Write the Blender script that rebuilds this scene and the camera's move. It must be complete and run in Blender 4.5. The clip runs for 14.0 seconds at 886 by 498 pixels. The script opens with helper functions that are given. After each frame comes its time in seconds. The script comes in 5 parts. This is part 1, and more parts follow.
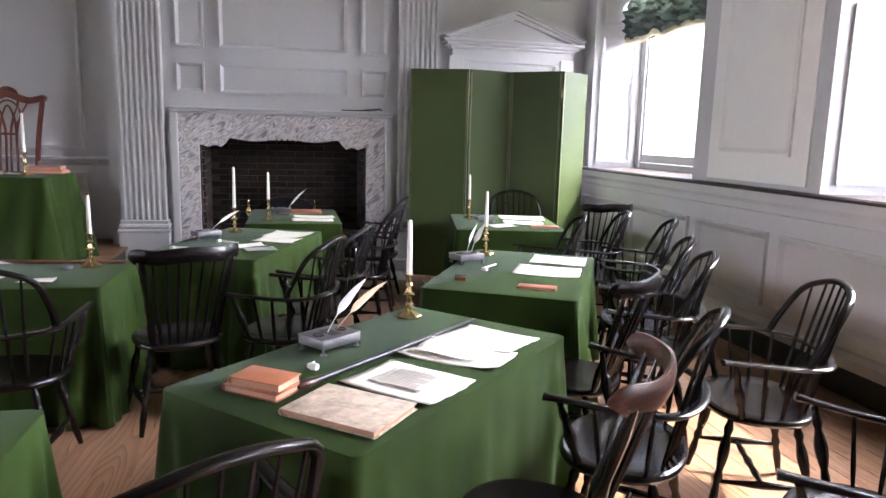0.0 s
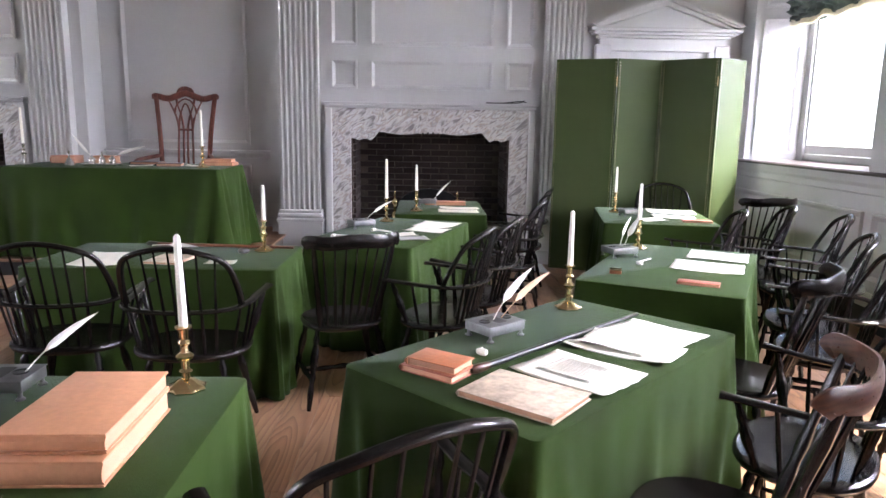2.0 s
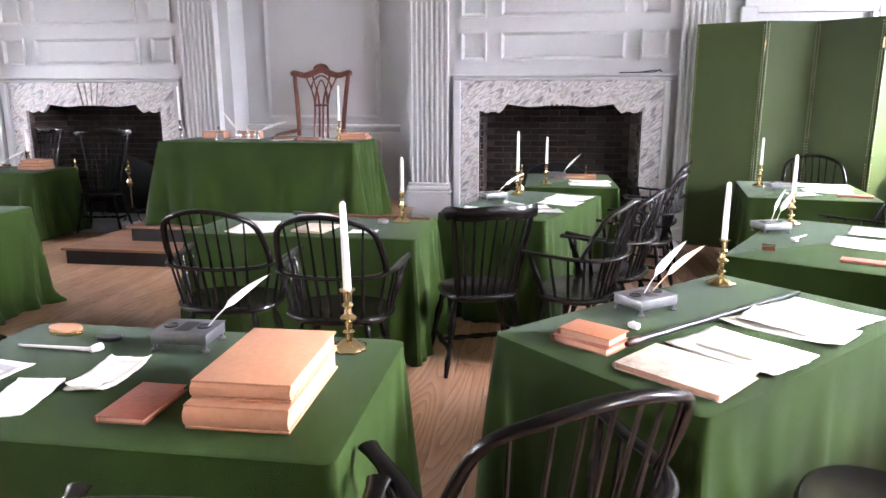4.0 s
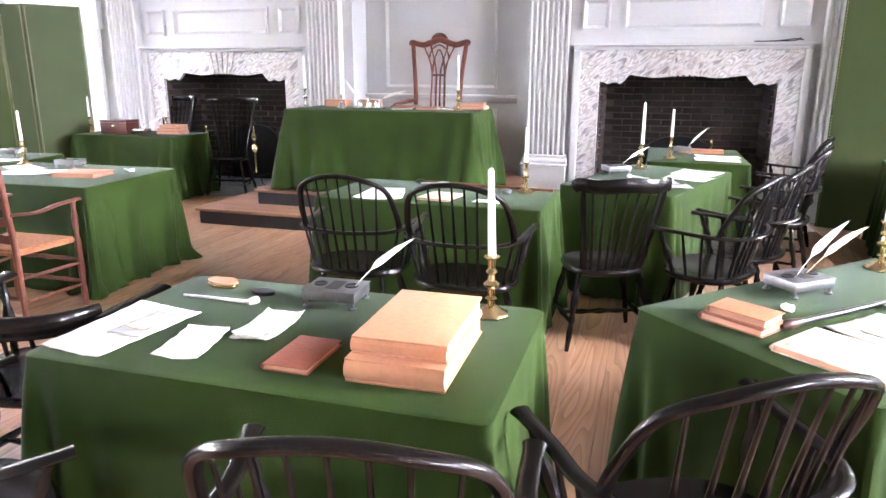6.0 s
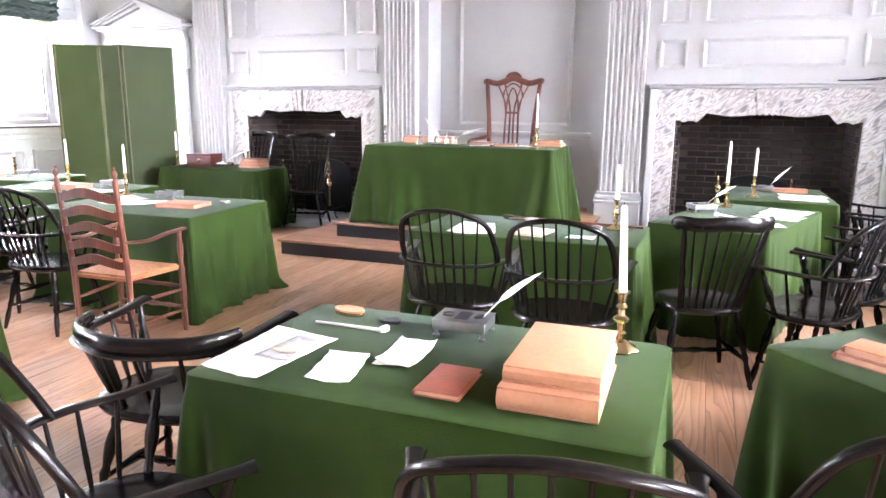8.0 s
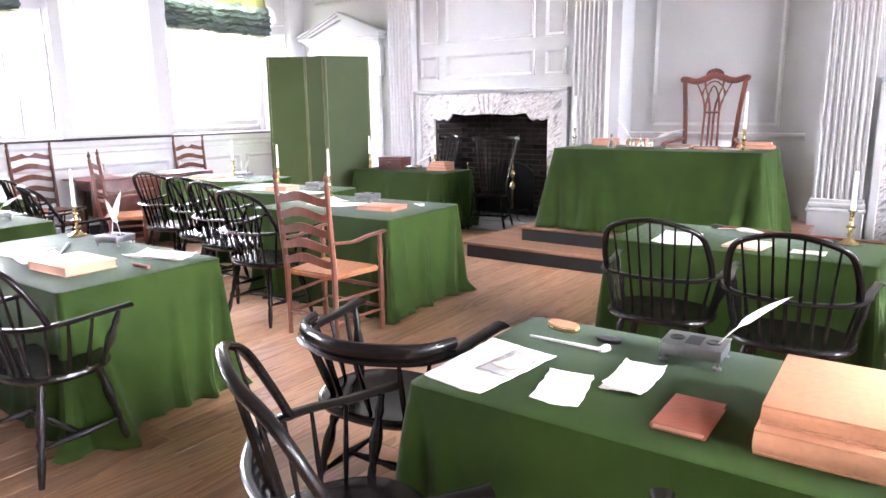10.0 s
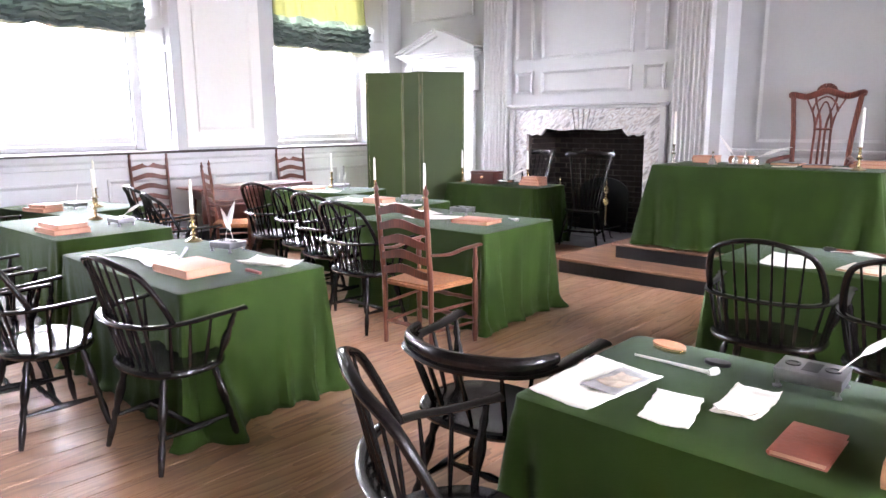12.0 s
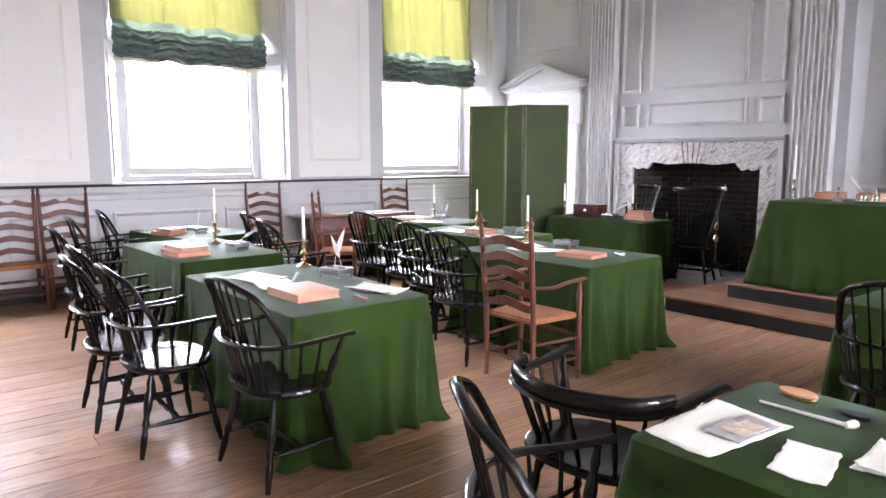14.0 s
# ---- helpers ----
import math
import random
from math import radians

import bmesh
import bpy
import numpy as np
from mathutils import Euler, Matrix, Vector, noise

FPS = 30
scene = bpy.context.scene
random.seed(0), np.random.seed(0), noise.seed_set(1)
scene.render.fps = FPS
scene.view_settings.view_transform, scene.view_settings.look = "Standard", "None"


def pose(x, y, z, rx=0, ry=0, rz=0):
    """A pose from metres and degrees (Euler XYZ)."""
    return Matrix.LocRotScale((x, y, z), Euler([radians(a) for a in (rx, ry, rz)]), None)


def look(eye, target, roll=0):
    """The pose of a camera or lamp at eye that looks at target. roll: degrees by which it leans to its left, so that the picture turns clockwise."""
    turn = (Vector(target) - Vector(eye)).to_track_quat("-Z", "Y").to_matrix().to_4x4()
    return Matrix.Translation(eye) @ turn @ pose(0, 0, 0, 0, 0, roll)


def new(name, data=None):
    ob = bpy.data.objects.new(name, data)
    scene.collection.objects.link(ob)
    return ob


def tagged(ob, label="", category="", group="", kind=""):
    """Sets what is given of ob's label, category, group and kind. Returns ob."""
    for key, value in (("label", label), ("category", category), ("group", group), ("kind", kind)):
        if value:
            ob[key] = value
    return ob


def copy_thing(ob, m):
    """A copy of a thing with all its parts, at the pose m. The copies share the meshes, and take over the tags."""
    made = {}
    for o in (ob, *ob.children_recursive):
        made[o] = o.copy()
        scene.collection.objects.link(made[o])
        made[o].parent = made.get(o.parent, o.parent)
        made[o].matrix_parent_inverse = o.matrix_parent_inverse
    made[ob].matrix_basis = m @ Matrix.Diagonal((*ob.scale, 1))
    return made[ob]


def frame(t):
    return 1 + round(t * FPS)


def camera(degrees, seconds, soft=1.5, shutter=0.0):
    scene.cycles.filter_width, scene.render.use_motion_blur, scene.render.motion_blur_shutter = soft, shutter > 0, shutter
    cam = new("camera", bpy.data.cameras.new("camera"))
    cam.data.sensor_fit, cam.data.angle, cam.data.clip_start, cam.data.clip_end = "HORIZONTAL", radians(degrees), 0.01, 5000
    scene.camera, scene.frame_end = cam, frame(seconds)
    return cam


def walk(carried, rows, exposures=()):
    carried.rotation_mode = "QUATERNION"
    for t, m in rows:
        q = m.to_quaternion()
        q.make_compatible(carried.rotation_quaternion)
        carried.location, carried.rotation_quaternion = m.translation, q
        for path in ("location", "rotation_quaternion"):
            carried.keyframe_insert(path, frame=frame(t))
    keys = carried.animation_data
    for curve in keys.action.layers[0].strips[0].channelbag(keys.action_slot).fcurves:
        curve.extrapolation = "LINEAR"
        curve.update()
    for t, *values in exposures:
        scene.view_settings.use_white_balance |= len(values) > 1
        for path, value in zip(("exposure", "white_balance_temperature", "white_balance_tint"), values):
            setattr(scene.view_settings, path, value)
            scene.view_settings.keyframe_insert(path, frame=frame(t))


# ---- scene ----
cam = camera(66.2, 14.0)
PATH = [
    (0, (2.799, 1.504, 1.487), (3.226, 3.431, 1.16), 1.5),
    (0.5, (2.771, 1.496, 1.489), (3.093, 3.441, 1.155), 0.8),
    (1, (2.738, 1.504, 1.483), (2.975, 3.462, 1.153), 0.9),
    (1.5, (2.699, 1.496, 1.484), (2.841, 3.463, 1.147), 1.4),
    (2, (2.656, 1.491, 1.476), (2.711, 3.458, 1.122), 0.9),
    (2.5, (2.606, 1.485, 1.474), (2.524, 3.446, 1.091), 0.6),
    (3, (2.582, 1.482, 1.467), (2.424, 3.436, 1.071), 0.4),
    (5.5, (2.436, 1.458, 1.447), (1.946, 3.333, 0.956), 0.0),
    (6, (2.399, 1.446, 1.442), (1.842, 3.299, 0.936), 0.2),
    (6.5, (2.363, 1.429, 1.442), (1.778, 3.273, 0.936), -0.2),
    (7, (2.295, 1.392, 1.451), (1.686, 3.233, 0.963), 0.5),
    (7.5, (2.221, 1.337, 1.456), (1.584, 3.185, 1.028), 1.2),
    (8, (2.177, 1.3, 1.451), (1.477, 3.129, 1.044), 0.4),
    (8.5, (2.116, 1.308, 1.472), (1.328, 3.099, 1.056), 0.1),
    (9, (2.058, 1.31, 1.473), (1.128, 3.033, 1.061), -0.1),
    (11.5, (1.955, 1.268, 1.466), (0.673, 2.754, 1.081), -0.8),
    (12, (1.956, 1.228, 1.482), (0.625, 2.676, 1.12), -0.4),
    (12.5, (1.945, 1.229, 1.475), (0.542, 2.617, 1.147), -0.3),
    (13, (1.934, 1.229, 1.466), (0.49, 2.578, 1.157), 0.2),
    (13.5, (1.895, 1.26, 1.458), (0.409, 2.564, 1.153), 0.1),
    (14, (1.913, 1.198, 1.476), (0.379, 2.452, 1.208), 0.0),
]
EXPOSURES = [(0, 1.45), (1.5, 1.6), (3, 2.0), (5.5, 2.8), (6.5, 2.95), (9, 3.05), (11.5, 2.6), (12.5, 2.35), (14, 2.05)]
walk(cam, [(t, look(eye, target, roll)) for t, eye, target, roll in PATH], EXPOSURES)

# ---- world, sun and window light ----
world = bpy.data.worlds.new("sky")
scene.world = world
world.use_nodes = True
wn = world.node_tree.nodes
wl = world.node_tree.links
sky = wn.new("ShaderNodeTexSky")
sky.sky_type = "NISHITA"
sky.sun_disc = False
sky.sun_elevation = radians(52.7)
sky.sun_rotation = radians(87)
wn["Background"].inputs[1].default_value = 0.15
wl.new(sky.outputs[0], wn["Background"].inputs[0])

sun_data = bpy.data.lights.new("sun", "SUN")
sun_data.energy, sun_data.angle, sun_data.color = 5.0, radians(0.5), (1.0, 0.95, 0.86)
sun_ob = new("sun", sun_data)
sun_ob.matrix_world = look((6.0, 0.3, 7.9), (0, 0, 0))

WIN_Y = [(6.63, 8.72), (3.1, 5.2), (-0.4, 1.7)]
for side in (-1, 1):
    for y0, y1 in WIN_Y:
        ld = bpy.data.lights.new("window_daylight", "AREA")
        ld.shape, ld.size, ld.size_y = "RECTANGLE", 2.2, 2.6
        ld.energy = 352 * (1.1 if side > 0 else 1.05)
        ld.color = (0.84, 0.835, 1.0)
        lo = new("window_daylight", ld)
        lo.matrix_world = look((side * 7.6, (y0 + y1) / 2, 3.05), (side * 6.6, (y0 + y1) / 2, 2.2))

# ---- materials ----
def material(name, colour, rough=0.5, metal=0.0, var=0.12, scale=6.0, bump=0.1, fine=60.0, spec=0.5, rand=0.0, coat=0.0):
    m = bpy.data.materials.new(name)
    m.use_nodes = True
    n, l = m.node_tree.nodes, m.node_tree.links
    b = n["Principled BSDF"]
    b.inputs["Roughness"].default_value = rough
    b.inputs["Metallic"].default_value = metal
    b.inputs["Specular IOR Level"].default_value = spec
    b.inputs["Coat Weight"].default_value = coat
    tc = n.new("ShaderNodeTexCoord")
    big, small = n.new("ShaderNodeTexNoise"), n.new("ShaderNodeTexNoise")
    big.inputs["Scale"].default_value, small.inputs["Scale"].default_value = scale, fine
    big.inputs["Detail"].default_value = 4
    l.new(tc.outputs["Object"], big.inputs["Vector"])
    l.new(tc.outputs["Object"], small.inputs["Vector"])
    mix = n.new("ShaderNodeMath")
    mix.operation = "MULTIPLY_ADD"
    mix.inputs[1].default_value = 0.4
    l.new(small.outputs["Fac"], mix.inputs[0])
    l.new(big.outputs["Fac"], mix.inputs[2])
    if rand:
        info, extra = n.new("ShaderNodeObjectInfo"), n.new("ShaderNodeMath")
        extra.operation = "MULTIPLY_ADD"
        extra.inputs[1].default_value = rand
        l.new(info.outputs["Random"], extra.inputs[0])
        l.new(mix.outputs[0], extra.inputs[2])
        mix = extra
    ramp = n.new("ShaderNodeValToRGB")
    ramp.color_ramp.elements[0].position, ramp.color_ramp.elements[1].position = 0.4, 1.0 + rand
    ramp.color_ramp.elements[0].color = (*[c * (1 - var) for c in colour], 1)
    ramp.color_ramp.elements[1].color = (*[min(1, c * (1 + var)) for c in colour], 1)
    l.new(mix.outputs[0], ramp.inputs[0])
    l.new(ramp.outputs[0], b.inputs["Base Color"])
    rr = n.new("ShaderNodeMapRange")
    rr.inputs["To Min"].default_value, rr.inputs["To Max"].default_value = max(0.02, rough - 0.1), min(1, rough + 0.1)
    l.new(big.outputs["Fac"], rr.inputs["Value"])
    l.new(rr.outputs[0], b.inputs["Roughness"])
    if bump:
        bp = n.new("ShaderNodeBump")
        bp.inputs["Strength"].default_value, bp.inputs["Distance"].default_value = bump, 0.004
        l.new(small.outputs["Fac"], bp.inputs["Height"])
        l.new(bp.outputs[0], b.inputs["Normal"])
    return m


def wood(name, dark, light, rough=0.45, scale=1.0, rand=0.0, axis=1, bump=0.12, narrow=0.0):
    """Wood with long grain along one axis of the object, each piece offset by its own random number."""
    m = bpy.data.materials.new(name)
    m.use_nodes = True
    n, l = m.node_tree.nodes, m.node_tree.links
    b = n["Principled BSDF"]
    tc, mp, info = n.new("ShaderNodeTexCoord"), n.new("ShaderNodeMapping"), n.new("ShaderNodeObjectInfo")
    s = [9.0 * scale] * 3
    s[axis] = 0.7 * scale
    mp.inputs["Scale"].default_value = s
    off, comb = n.new("ShaderNodeMath"), n.new("ShaderNodeCombineXYZ")
    off.operation = "MULTIPLY"
    off.inputs[1].default_value = 37.0
    l.new(info.outputs["Random"], off.inputs[0])
    for i in range(3):
        l.new(off.outputs[0], comb.inputs[i])
    l.new(comb.outputs[0], mp.inputs["Location"])
    l.new(tc.outputs["Object"], mp.inputs["Vector"])
    wave, ns, fine = n.new("ShaderNodeTexNoise"), n.new("ShaderNodeTexWave"), n.new("ShaderNodeTexNoise")
    wave.inputs["Scale"].default_value, wave.inputs["Detail"].default_value = 1.0, 3
    fine.inputs["Scale"].default_value, fine.inputs["Detail"].default_value = 9.0, 5
    ns.wave_type, ns.rings_direction = "RINGS", "XYZ"[axis]
    ns.inputs["Scale"].default_value, ns.inputs["Distortion"].default_value, ns.inputs["Detail"].default_value = 1.1, 8.0, 2
    ns.inputs["Detail Scale"].default_value = 0.6
    for t in (wave, ns, fine):
        l.new(mp.outputs[0], t.inputs["Vector"])
    add = n.new("ShaderNodeMath")
    add.operation = "MULTIPLY_ADD"
    add.inputs[1].default_value = 0.24
    l.new(ns.outputs["Fac"], add.inputs[0])
    half = n.new("ShaderNodeMath")
    half.operation = "MULTIPLY_ADD"
    half.inputs[1].default_value = 0.45
    l.new(fine.outputs["Fac"], half.inputs[0])
    l.new(wave.outputs["Fac"], half.inputs[2])
    l.new(half.outputs[0], add.inputs[2])
    last = add
    if rand:
        ex = n.new("ShaderNodeMath")
        ex.operation = "MULTIPLY_ADD"
        ex.inputs[1].default_value = rand
        l.new(info.outputs["Random"], ex.inputs[0])
        l.new(add.outputs[0], ex.inputs[2])
        last = ex
    ramp = n.new("ShaderNodeValToRGB")
    ramp.color_ramp.elements[0].position, ramp.color_ramp.elements[1].position = 0.38 + narrow, 1.16 + rand - narrow * 0.6
    ramp.color_ramp.elements[0].color, ramp.color_ramp.elements[1].color = (*light, 1), (*dark, 1)
    l.new(last.outputs[0], ramp.inputs[0])
    l.new(ramp.outputs[0], b.inputs["Base Color"])
    rr = n.new("ShaderNodeMapRange")
    rr.inputs["To Min"].default_value, rr.inputs["To Max"].default_value = rough - 0.1, rough + 0.12
    l.new(fine.outputs["Fac"], rr.inputs["Value"])
    l.new(rr.outputs[0], b.inputs["Roughness"])
    bp = n.new("ShaderNodeBump")
    bp.inputs["Strength"].default_value, bp.inputs["Distance"].default_value = bump, 0.003
    l.new(half.outputs[0], bp.inputs["Height"])
    l.new(bp.outputs[0], b.inputs["Normal"])
    return m


def marble_material(name):
    m = bpy.data.materials.new(name)
    m.use_nodes = True
    n, l = m.node_tree.nodes, m.node_tree.links
    b = n["Principled BSDF"]
    b.inputs["Roughness"].default_value = 0.32
    tc, mp, ns, wv, fine = (n.new("ShaderNode" + k) for k in ("TexCoord", "Mapping", "TexNoise", "TexWave", "TexNoise"))
    mp.vector_type = "TEXTURE"
    mp.inputs["Rotation"].default_value = (0, radians(-38), 0)
    mp.inputs["Scale"].default_value = (0.8, 0.4, 0.2)
    l.new(tc.outputs["Object"], mp.inputs["Vector"])
    ns.inputs["Scale"].default_value, ns.inputs["Detail"].default_value, ns.inputs["Distortion"].default_value = 3.2, 8, 1.4
    fine.inputs["Scale"].default_value, fine.inputs["Detail"].default_value = 14, 6
    wv.inputs["Scale"].default_value, wv.inputs["Distortion"].default_value, wv.inputs["Detail"].default_value = 1.2, 9, 4
    for t in (ns, wv, fine):
        l.new(mp.outputs[0], t.inputs["Vector"])
    mul = n.new("ShaderNodeMath")
    mul.operation = "MULTIPLY_ADD"
    mul.inputs[1].default_value = 0.12
    l.new(wv.outputs["Fac"], mul.inputs[0])
    l.new(ns.outputs["Fac"], mul.inputs[2])
    ramp = n.new("ShaderNodeValToRGB")
    e = ramp.color_ramp.elements
    e[0].position, e[0].color = 0.36, (0.22, 0.2, 0.2, 1)
    e[1].position, e[1].color = 0.72, (0.62, 0.61, 0.61, 1)
    for p, c in ((0.44, (0.3, 0.275, 0.27, 1)), (0.5, (0.52, 0.5, 0.49, 1)), (0.56, (0.6, 0.59, 0.58, 1)), (0.62, (0.42, 0.35, 0.3, 1)), (0.66, (0.36, 0.34, 0.34, 1))):
        k = e.new(p)
        k.color = c
    l.new(mul.outputs[0], ramp.inputs[0])
    l.new(ramp.outputs[0], b.inputs["Base Color"])
    return m


def floor_material(name):
    """Worn heart pine: cathedral grain, each board of its own tone, scuffed grey patches and glossy wear."""
    m = bpy.data.materials.new(name)
    m.use_nodes = True
    n, l = m.node_tree.nodes, m.node_tree.links
    b = n["Principled BSDF"]
    def node(kind, **kw):
        o = n.new("ShaderNode" + kind)
        for k, v in kw.items():
            o.inputs[k.replace("_", " ")].default_value = v
        return o
    def maths(op, a, c, d=0.0):
        o = n.new("ShaderNodeMath")
        o.operation = op
        for i, v in enumerate((a, c, d)):
            if isinstance(v, (int, float)):
                o.inputs[i].default_value = v
            else:
                l.new(v, o.inputs[i])
        return o.outputs[0]
    tc, info = n.new("ShaderNodeTexCoord"), n.new("ShaderNodeObjectInfo")
    off = n.new("ShaderNodeCombineXYZ")
    for i, k in enumerate((3.7, 41.0, 17.0)):
        l.new(maths("MULTIPLY", info.outputs["Random"], k), off.inputs[i])
    mp = n.new("ShaderNodeMapping")
    mp.inputs["Scale"].default_value = (7.0, 0.75, 7.0)
    l.new(tc.outputs["Object"], mp.inputs["Vector"])
    l.new(off.outputs[0], mp.inputs["Location"])
    figure = node("TexNoise", Scale=0.8, Detail=1.5, Distortion=0.3)
    l.new(mp.outputs[0], figure.inputs["Vector"])
    rings = maths("FRACT", maths("MULTIPLY", figure.outputs["Fac"], 15.0), 0.0)
    late = maths("POWER", rings, 2.2)
    streak = node("TexNoise", Scale=6.0, Detail=4.0)
    l.new(mp.outputs[0], streak.inputs["Vector"])
    wear = node("TexNoise", Scale=1.1, Detail=5.0)
    scuff = node("TexNoise", Scale=9.0, Detail=6.0)
    for t in (wear, scuff):
        l.new(tc.outputs["Object"], t.inputs["Vector"])
    tone = maths("ADD", maths("MULTIPLY", late, 0.42), maths("MULTIPLY", streak.outputs["Fac"], 0.4))
    tone = maths("MULTIPLY_ADD", info.outputs["Random"], 0.3, tone)
    ramp = n.new("ShaderNodeValToRGB")
    e = ramp.color_ramp.elements
    e[0].position, e[0].color = 0.2, (0.38, 0.215, 0.118, 1)
    e[1].position, e[1].color = 0.95, (0.11, 0.048, 0.022, 1)
    k = e.new(0.5)
    k.color = (0.28, 0.138, 0.068, 1)
    l.new(tone, ramp.inputs[0])
    grey = n.new("ShaderNodeMix")
    grey.data_type = "RGBA"
    worn = node("MapRange")
    worn.inputs["From Min"].default_value, worn.inputs["From Max"].default_value = 0.45, 0.72
    worn.inputs["To Max"].default_value = 0.35
    l.new(maths("MULTIPLY_ADD", scuff.outputs["Fac"], 0.35, maths("MULTIPLY", wear.outputs["Fac"], 0.75)), worn.inputs["Value"])
    l.new(worn.outputs[0], grey.inputs["Factor"])
    l.new(ramp.outputs[0], grey.inputs["A"])
    grey.inputs["B"].default_value = (0.3, 0.235, 0.19, 1)
    l.new(grey.outputs["Result"], b.inputs["Base Color"])
    rr = node("MapRange")
    rr.inputs["To Min"].default_value, rr.inputs["To Max"].default_value = 0.3, 0.52
    l.new(scuff.outputs["Fac"], rr.inputs["Value"])
    l.new(rr.outputs[0], b.inputs["Roughness"])
    bp = n.new("ShaderNodeBump")
    bp.inputs["Strength"].default_value, bp.inputs["Distance"].default_value = 0.2, 0.003
    l.new(tone, bp.inputs["Height"])
    l.new(bp.outputs[0], b.inputs["Normal"])
    return m


M_PAINT = material("grey_paint", (0.5, 0.497, 0.49), 0.5, var=0.05, scale=1.3, bump=0.08, fine=35)
M_PLASTER = material("cream_plaster", (0.8, 0.775, 0.73), 0.8, var=0.04, scale=1.1, bump=0.15, fine=25)
# Out-of-view west wall, darker than the other walls to lower bounce light
M_WEST = material("bounce_cut_west_wall", (0.27, 0.26, 0.25), 0.6, var=0.06, scale=1.2, bump=0.08, fine=35)
M_CEIL = material("ceiling_plaster", (0.46, 0.455, 0.45), 0.9, var=0.04, scale=0.8, bump=0.1)
M_LEDGE = wood("dark_ledge_wood", (0.03, 0.022, 0.02), (0.07, 0.05, 0.045), 0.3)
M_BASE = material("black_baseboard_paint", (0.012, 0.012, 0.013), 0.4, var=0.3, scale=4)
M_FLOOR = floor_material("worn_pine_floor")
M_MARBLE = marble_material("veined_marble")
M_HEARTH = material("hearth_stone", (0.42, 0.43, 0.45), 0.4, var=0.35, scale=3, bump=0.1)
M_BRICK = material("sooty_brick", (0.022, 0.0145, 0.012), 0.85, var=0.75, scale=9, bump=0.5, fine=50, rand=0.7)
M_MORTAR = material("sooty_mortar", (0.08, 0.062, 0.05), 0.95, var=0.7, scale=3, bump=0.4)
M_SOOT = material("soot_mortar", (0.018, 0.016, 0.015), 0.95, var=0.5, scale=5, bump=0.4)
M_IRON = material("cast_iron", (0.02, 0.02, 0.022), 0.5, 0.6, var=0.3, scale=12)
M_CLOTH = material("green_baize", (0.0205, 0.0395, 0.0056), 0.75, var=0.3, scale=3.0, bump=0.5, fine=400, spec=0.12)
for node in M_CLOTH.node_tree.nodes:
    if node.type == "BSDF_PRINCIPLED":
        node.inputs["Sheen Weight"].default_value, node.inputs["Sheen Roughness"].default_value = 0.09, 0.28
        node.inputs["Sheen Tint"].default_value = (0.8, 0.95, 0.92, 1)
        cloth_bsdf = node
cn, cl = M_CLOTH.node_tree.nodes, M_CLOTH.node_tree.links
crease, crumple, crease_at = cn.new("ShaderNodeTexNoise"), cn.new("ShaderNodeBump"), cn.new("ShaderNodeTexCoord")
crease.inputs["Scale"].default_value, crease.inputs["Detail"].default_value, crease.inputs["Distortion"].default_value = 4.0, 2, 0.6
crumple.inputs["Strength"].default_value, crumple.inputs["Distance"].default_value = 0.12, 0.03
cl.new(crease_at.outputs["Object"], crease.inputs["Vector"])
cl.new(crease.outputs["Fac"], crumple.inputs["Height"])
cl.new(cloth_bsdf.inputs["Normal"].links[0].from_socket, crumple.inputs["Normal"])
cl.new(crumple.outputs[0], cloth_bsdf.inputs["Normal"])
M_SCREEN = material("green_screen_cloth", (0.048, 0.068, 0.02), 0.6, var=0.12, scale=1.5, bump=0.15, fine=300, spec=0.28)
M_WINDSOR = material("black_windsor_paint", (0.0062, 0.0046, 0.004), 0.22, var=0.5, scale=7, bump=0.02, fine=45, spec=0.36)
M_BROWNARM = wood("worn_brown_wood", (0.035, 0.012, 0.007), (0.09, 0.034, 0.017), 0.3, 2.0, axis=0, bump=0.02)
M_MAPLE = wood("red_maple", (0.08, 0.022, 0.012), (0.2, 0.062, 0.031), 0.4, 2.0, axis=2)
M_RUSH = material("woven_rush", (0.3, 0.12, 0.045), 0.8, var=0.4, scale=40, bump=0.8, fine=150)
M_MAHOG = wood("carved_mahogany", (0.08, 0.02, 0.014), (0.24, 0.075, 0.05), 0.35, 2.0, axis=2)
M_STEP = wood("worn_step_board", (0.14, 0.065, 0.035), (0.33, 0.18, 0.1), 0.5, 1.0, axis=0)
M_BRASS = material("polished_brass", (0.7, 0.54, 0.3), 0.2, 1.0, var=0.12, scale=20, bump=0.0)
M_SILVER = material("polished_silver", (0.8, 0.78, 0.74), 0.15, 1.0, var=0.06, scale=20, bump=0.0)
M_PEWTER = material("dull_pewter", (0.26, 0.26, 0.265), 0.36, 0.9, var=0.2, scale=14, bump=0.1)
M_WAX = material("candle_wax", (0.84, 0.81, 0.72), 0.45, var=0.03, scale=8, bump=0.0)
M_WICK = material("burnt_wick", (0.05, 0.045, 0.04), 0.9)
M_PAPER = material("rag_paper", (0.7, 0.665, 0.575), 0.85, var=0.07, scale=7, bump=0.2, fine=90)
M_PAPERGREY = material("grey_printed_paper", (0.36, 0.345, 0.33), 0.85, var=0.2, scale=25, bump=0.2)
M_VELLUM = material("vellum_cover", (0.52, 0.25, 0.135), 0.5, var=0.18, scale=7, bump=0.25)
M_LEATHER = material("tan_leather", (0.36, 0.13, 0.06), 0.45, var=0.25, scale=12, bump=0.4)
M_REDLEATHER = material("red_brown_leather", (0.3, 0.09, 0.055), 0.5, var=0.2, scale=10, bump=0.4)
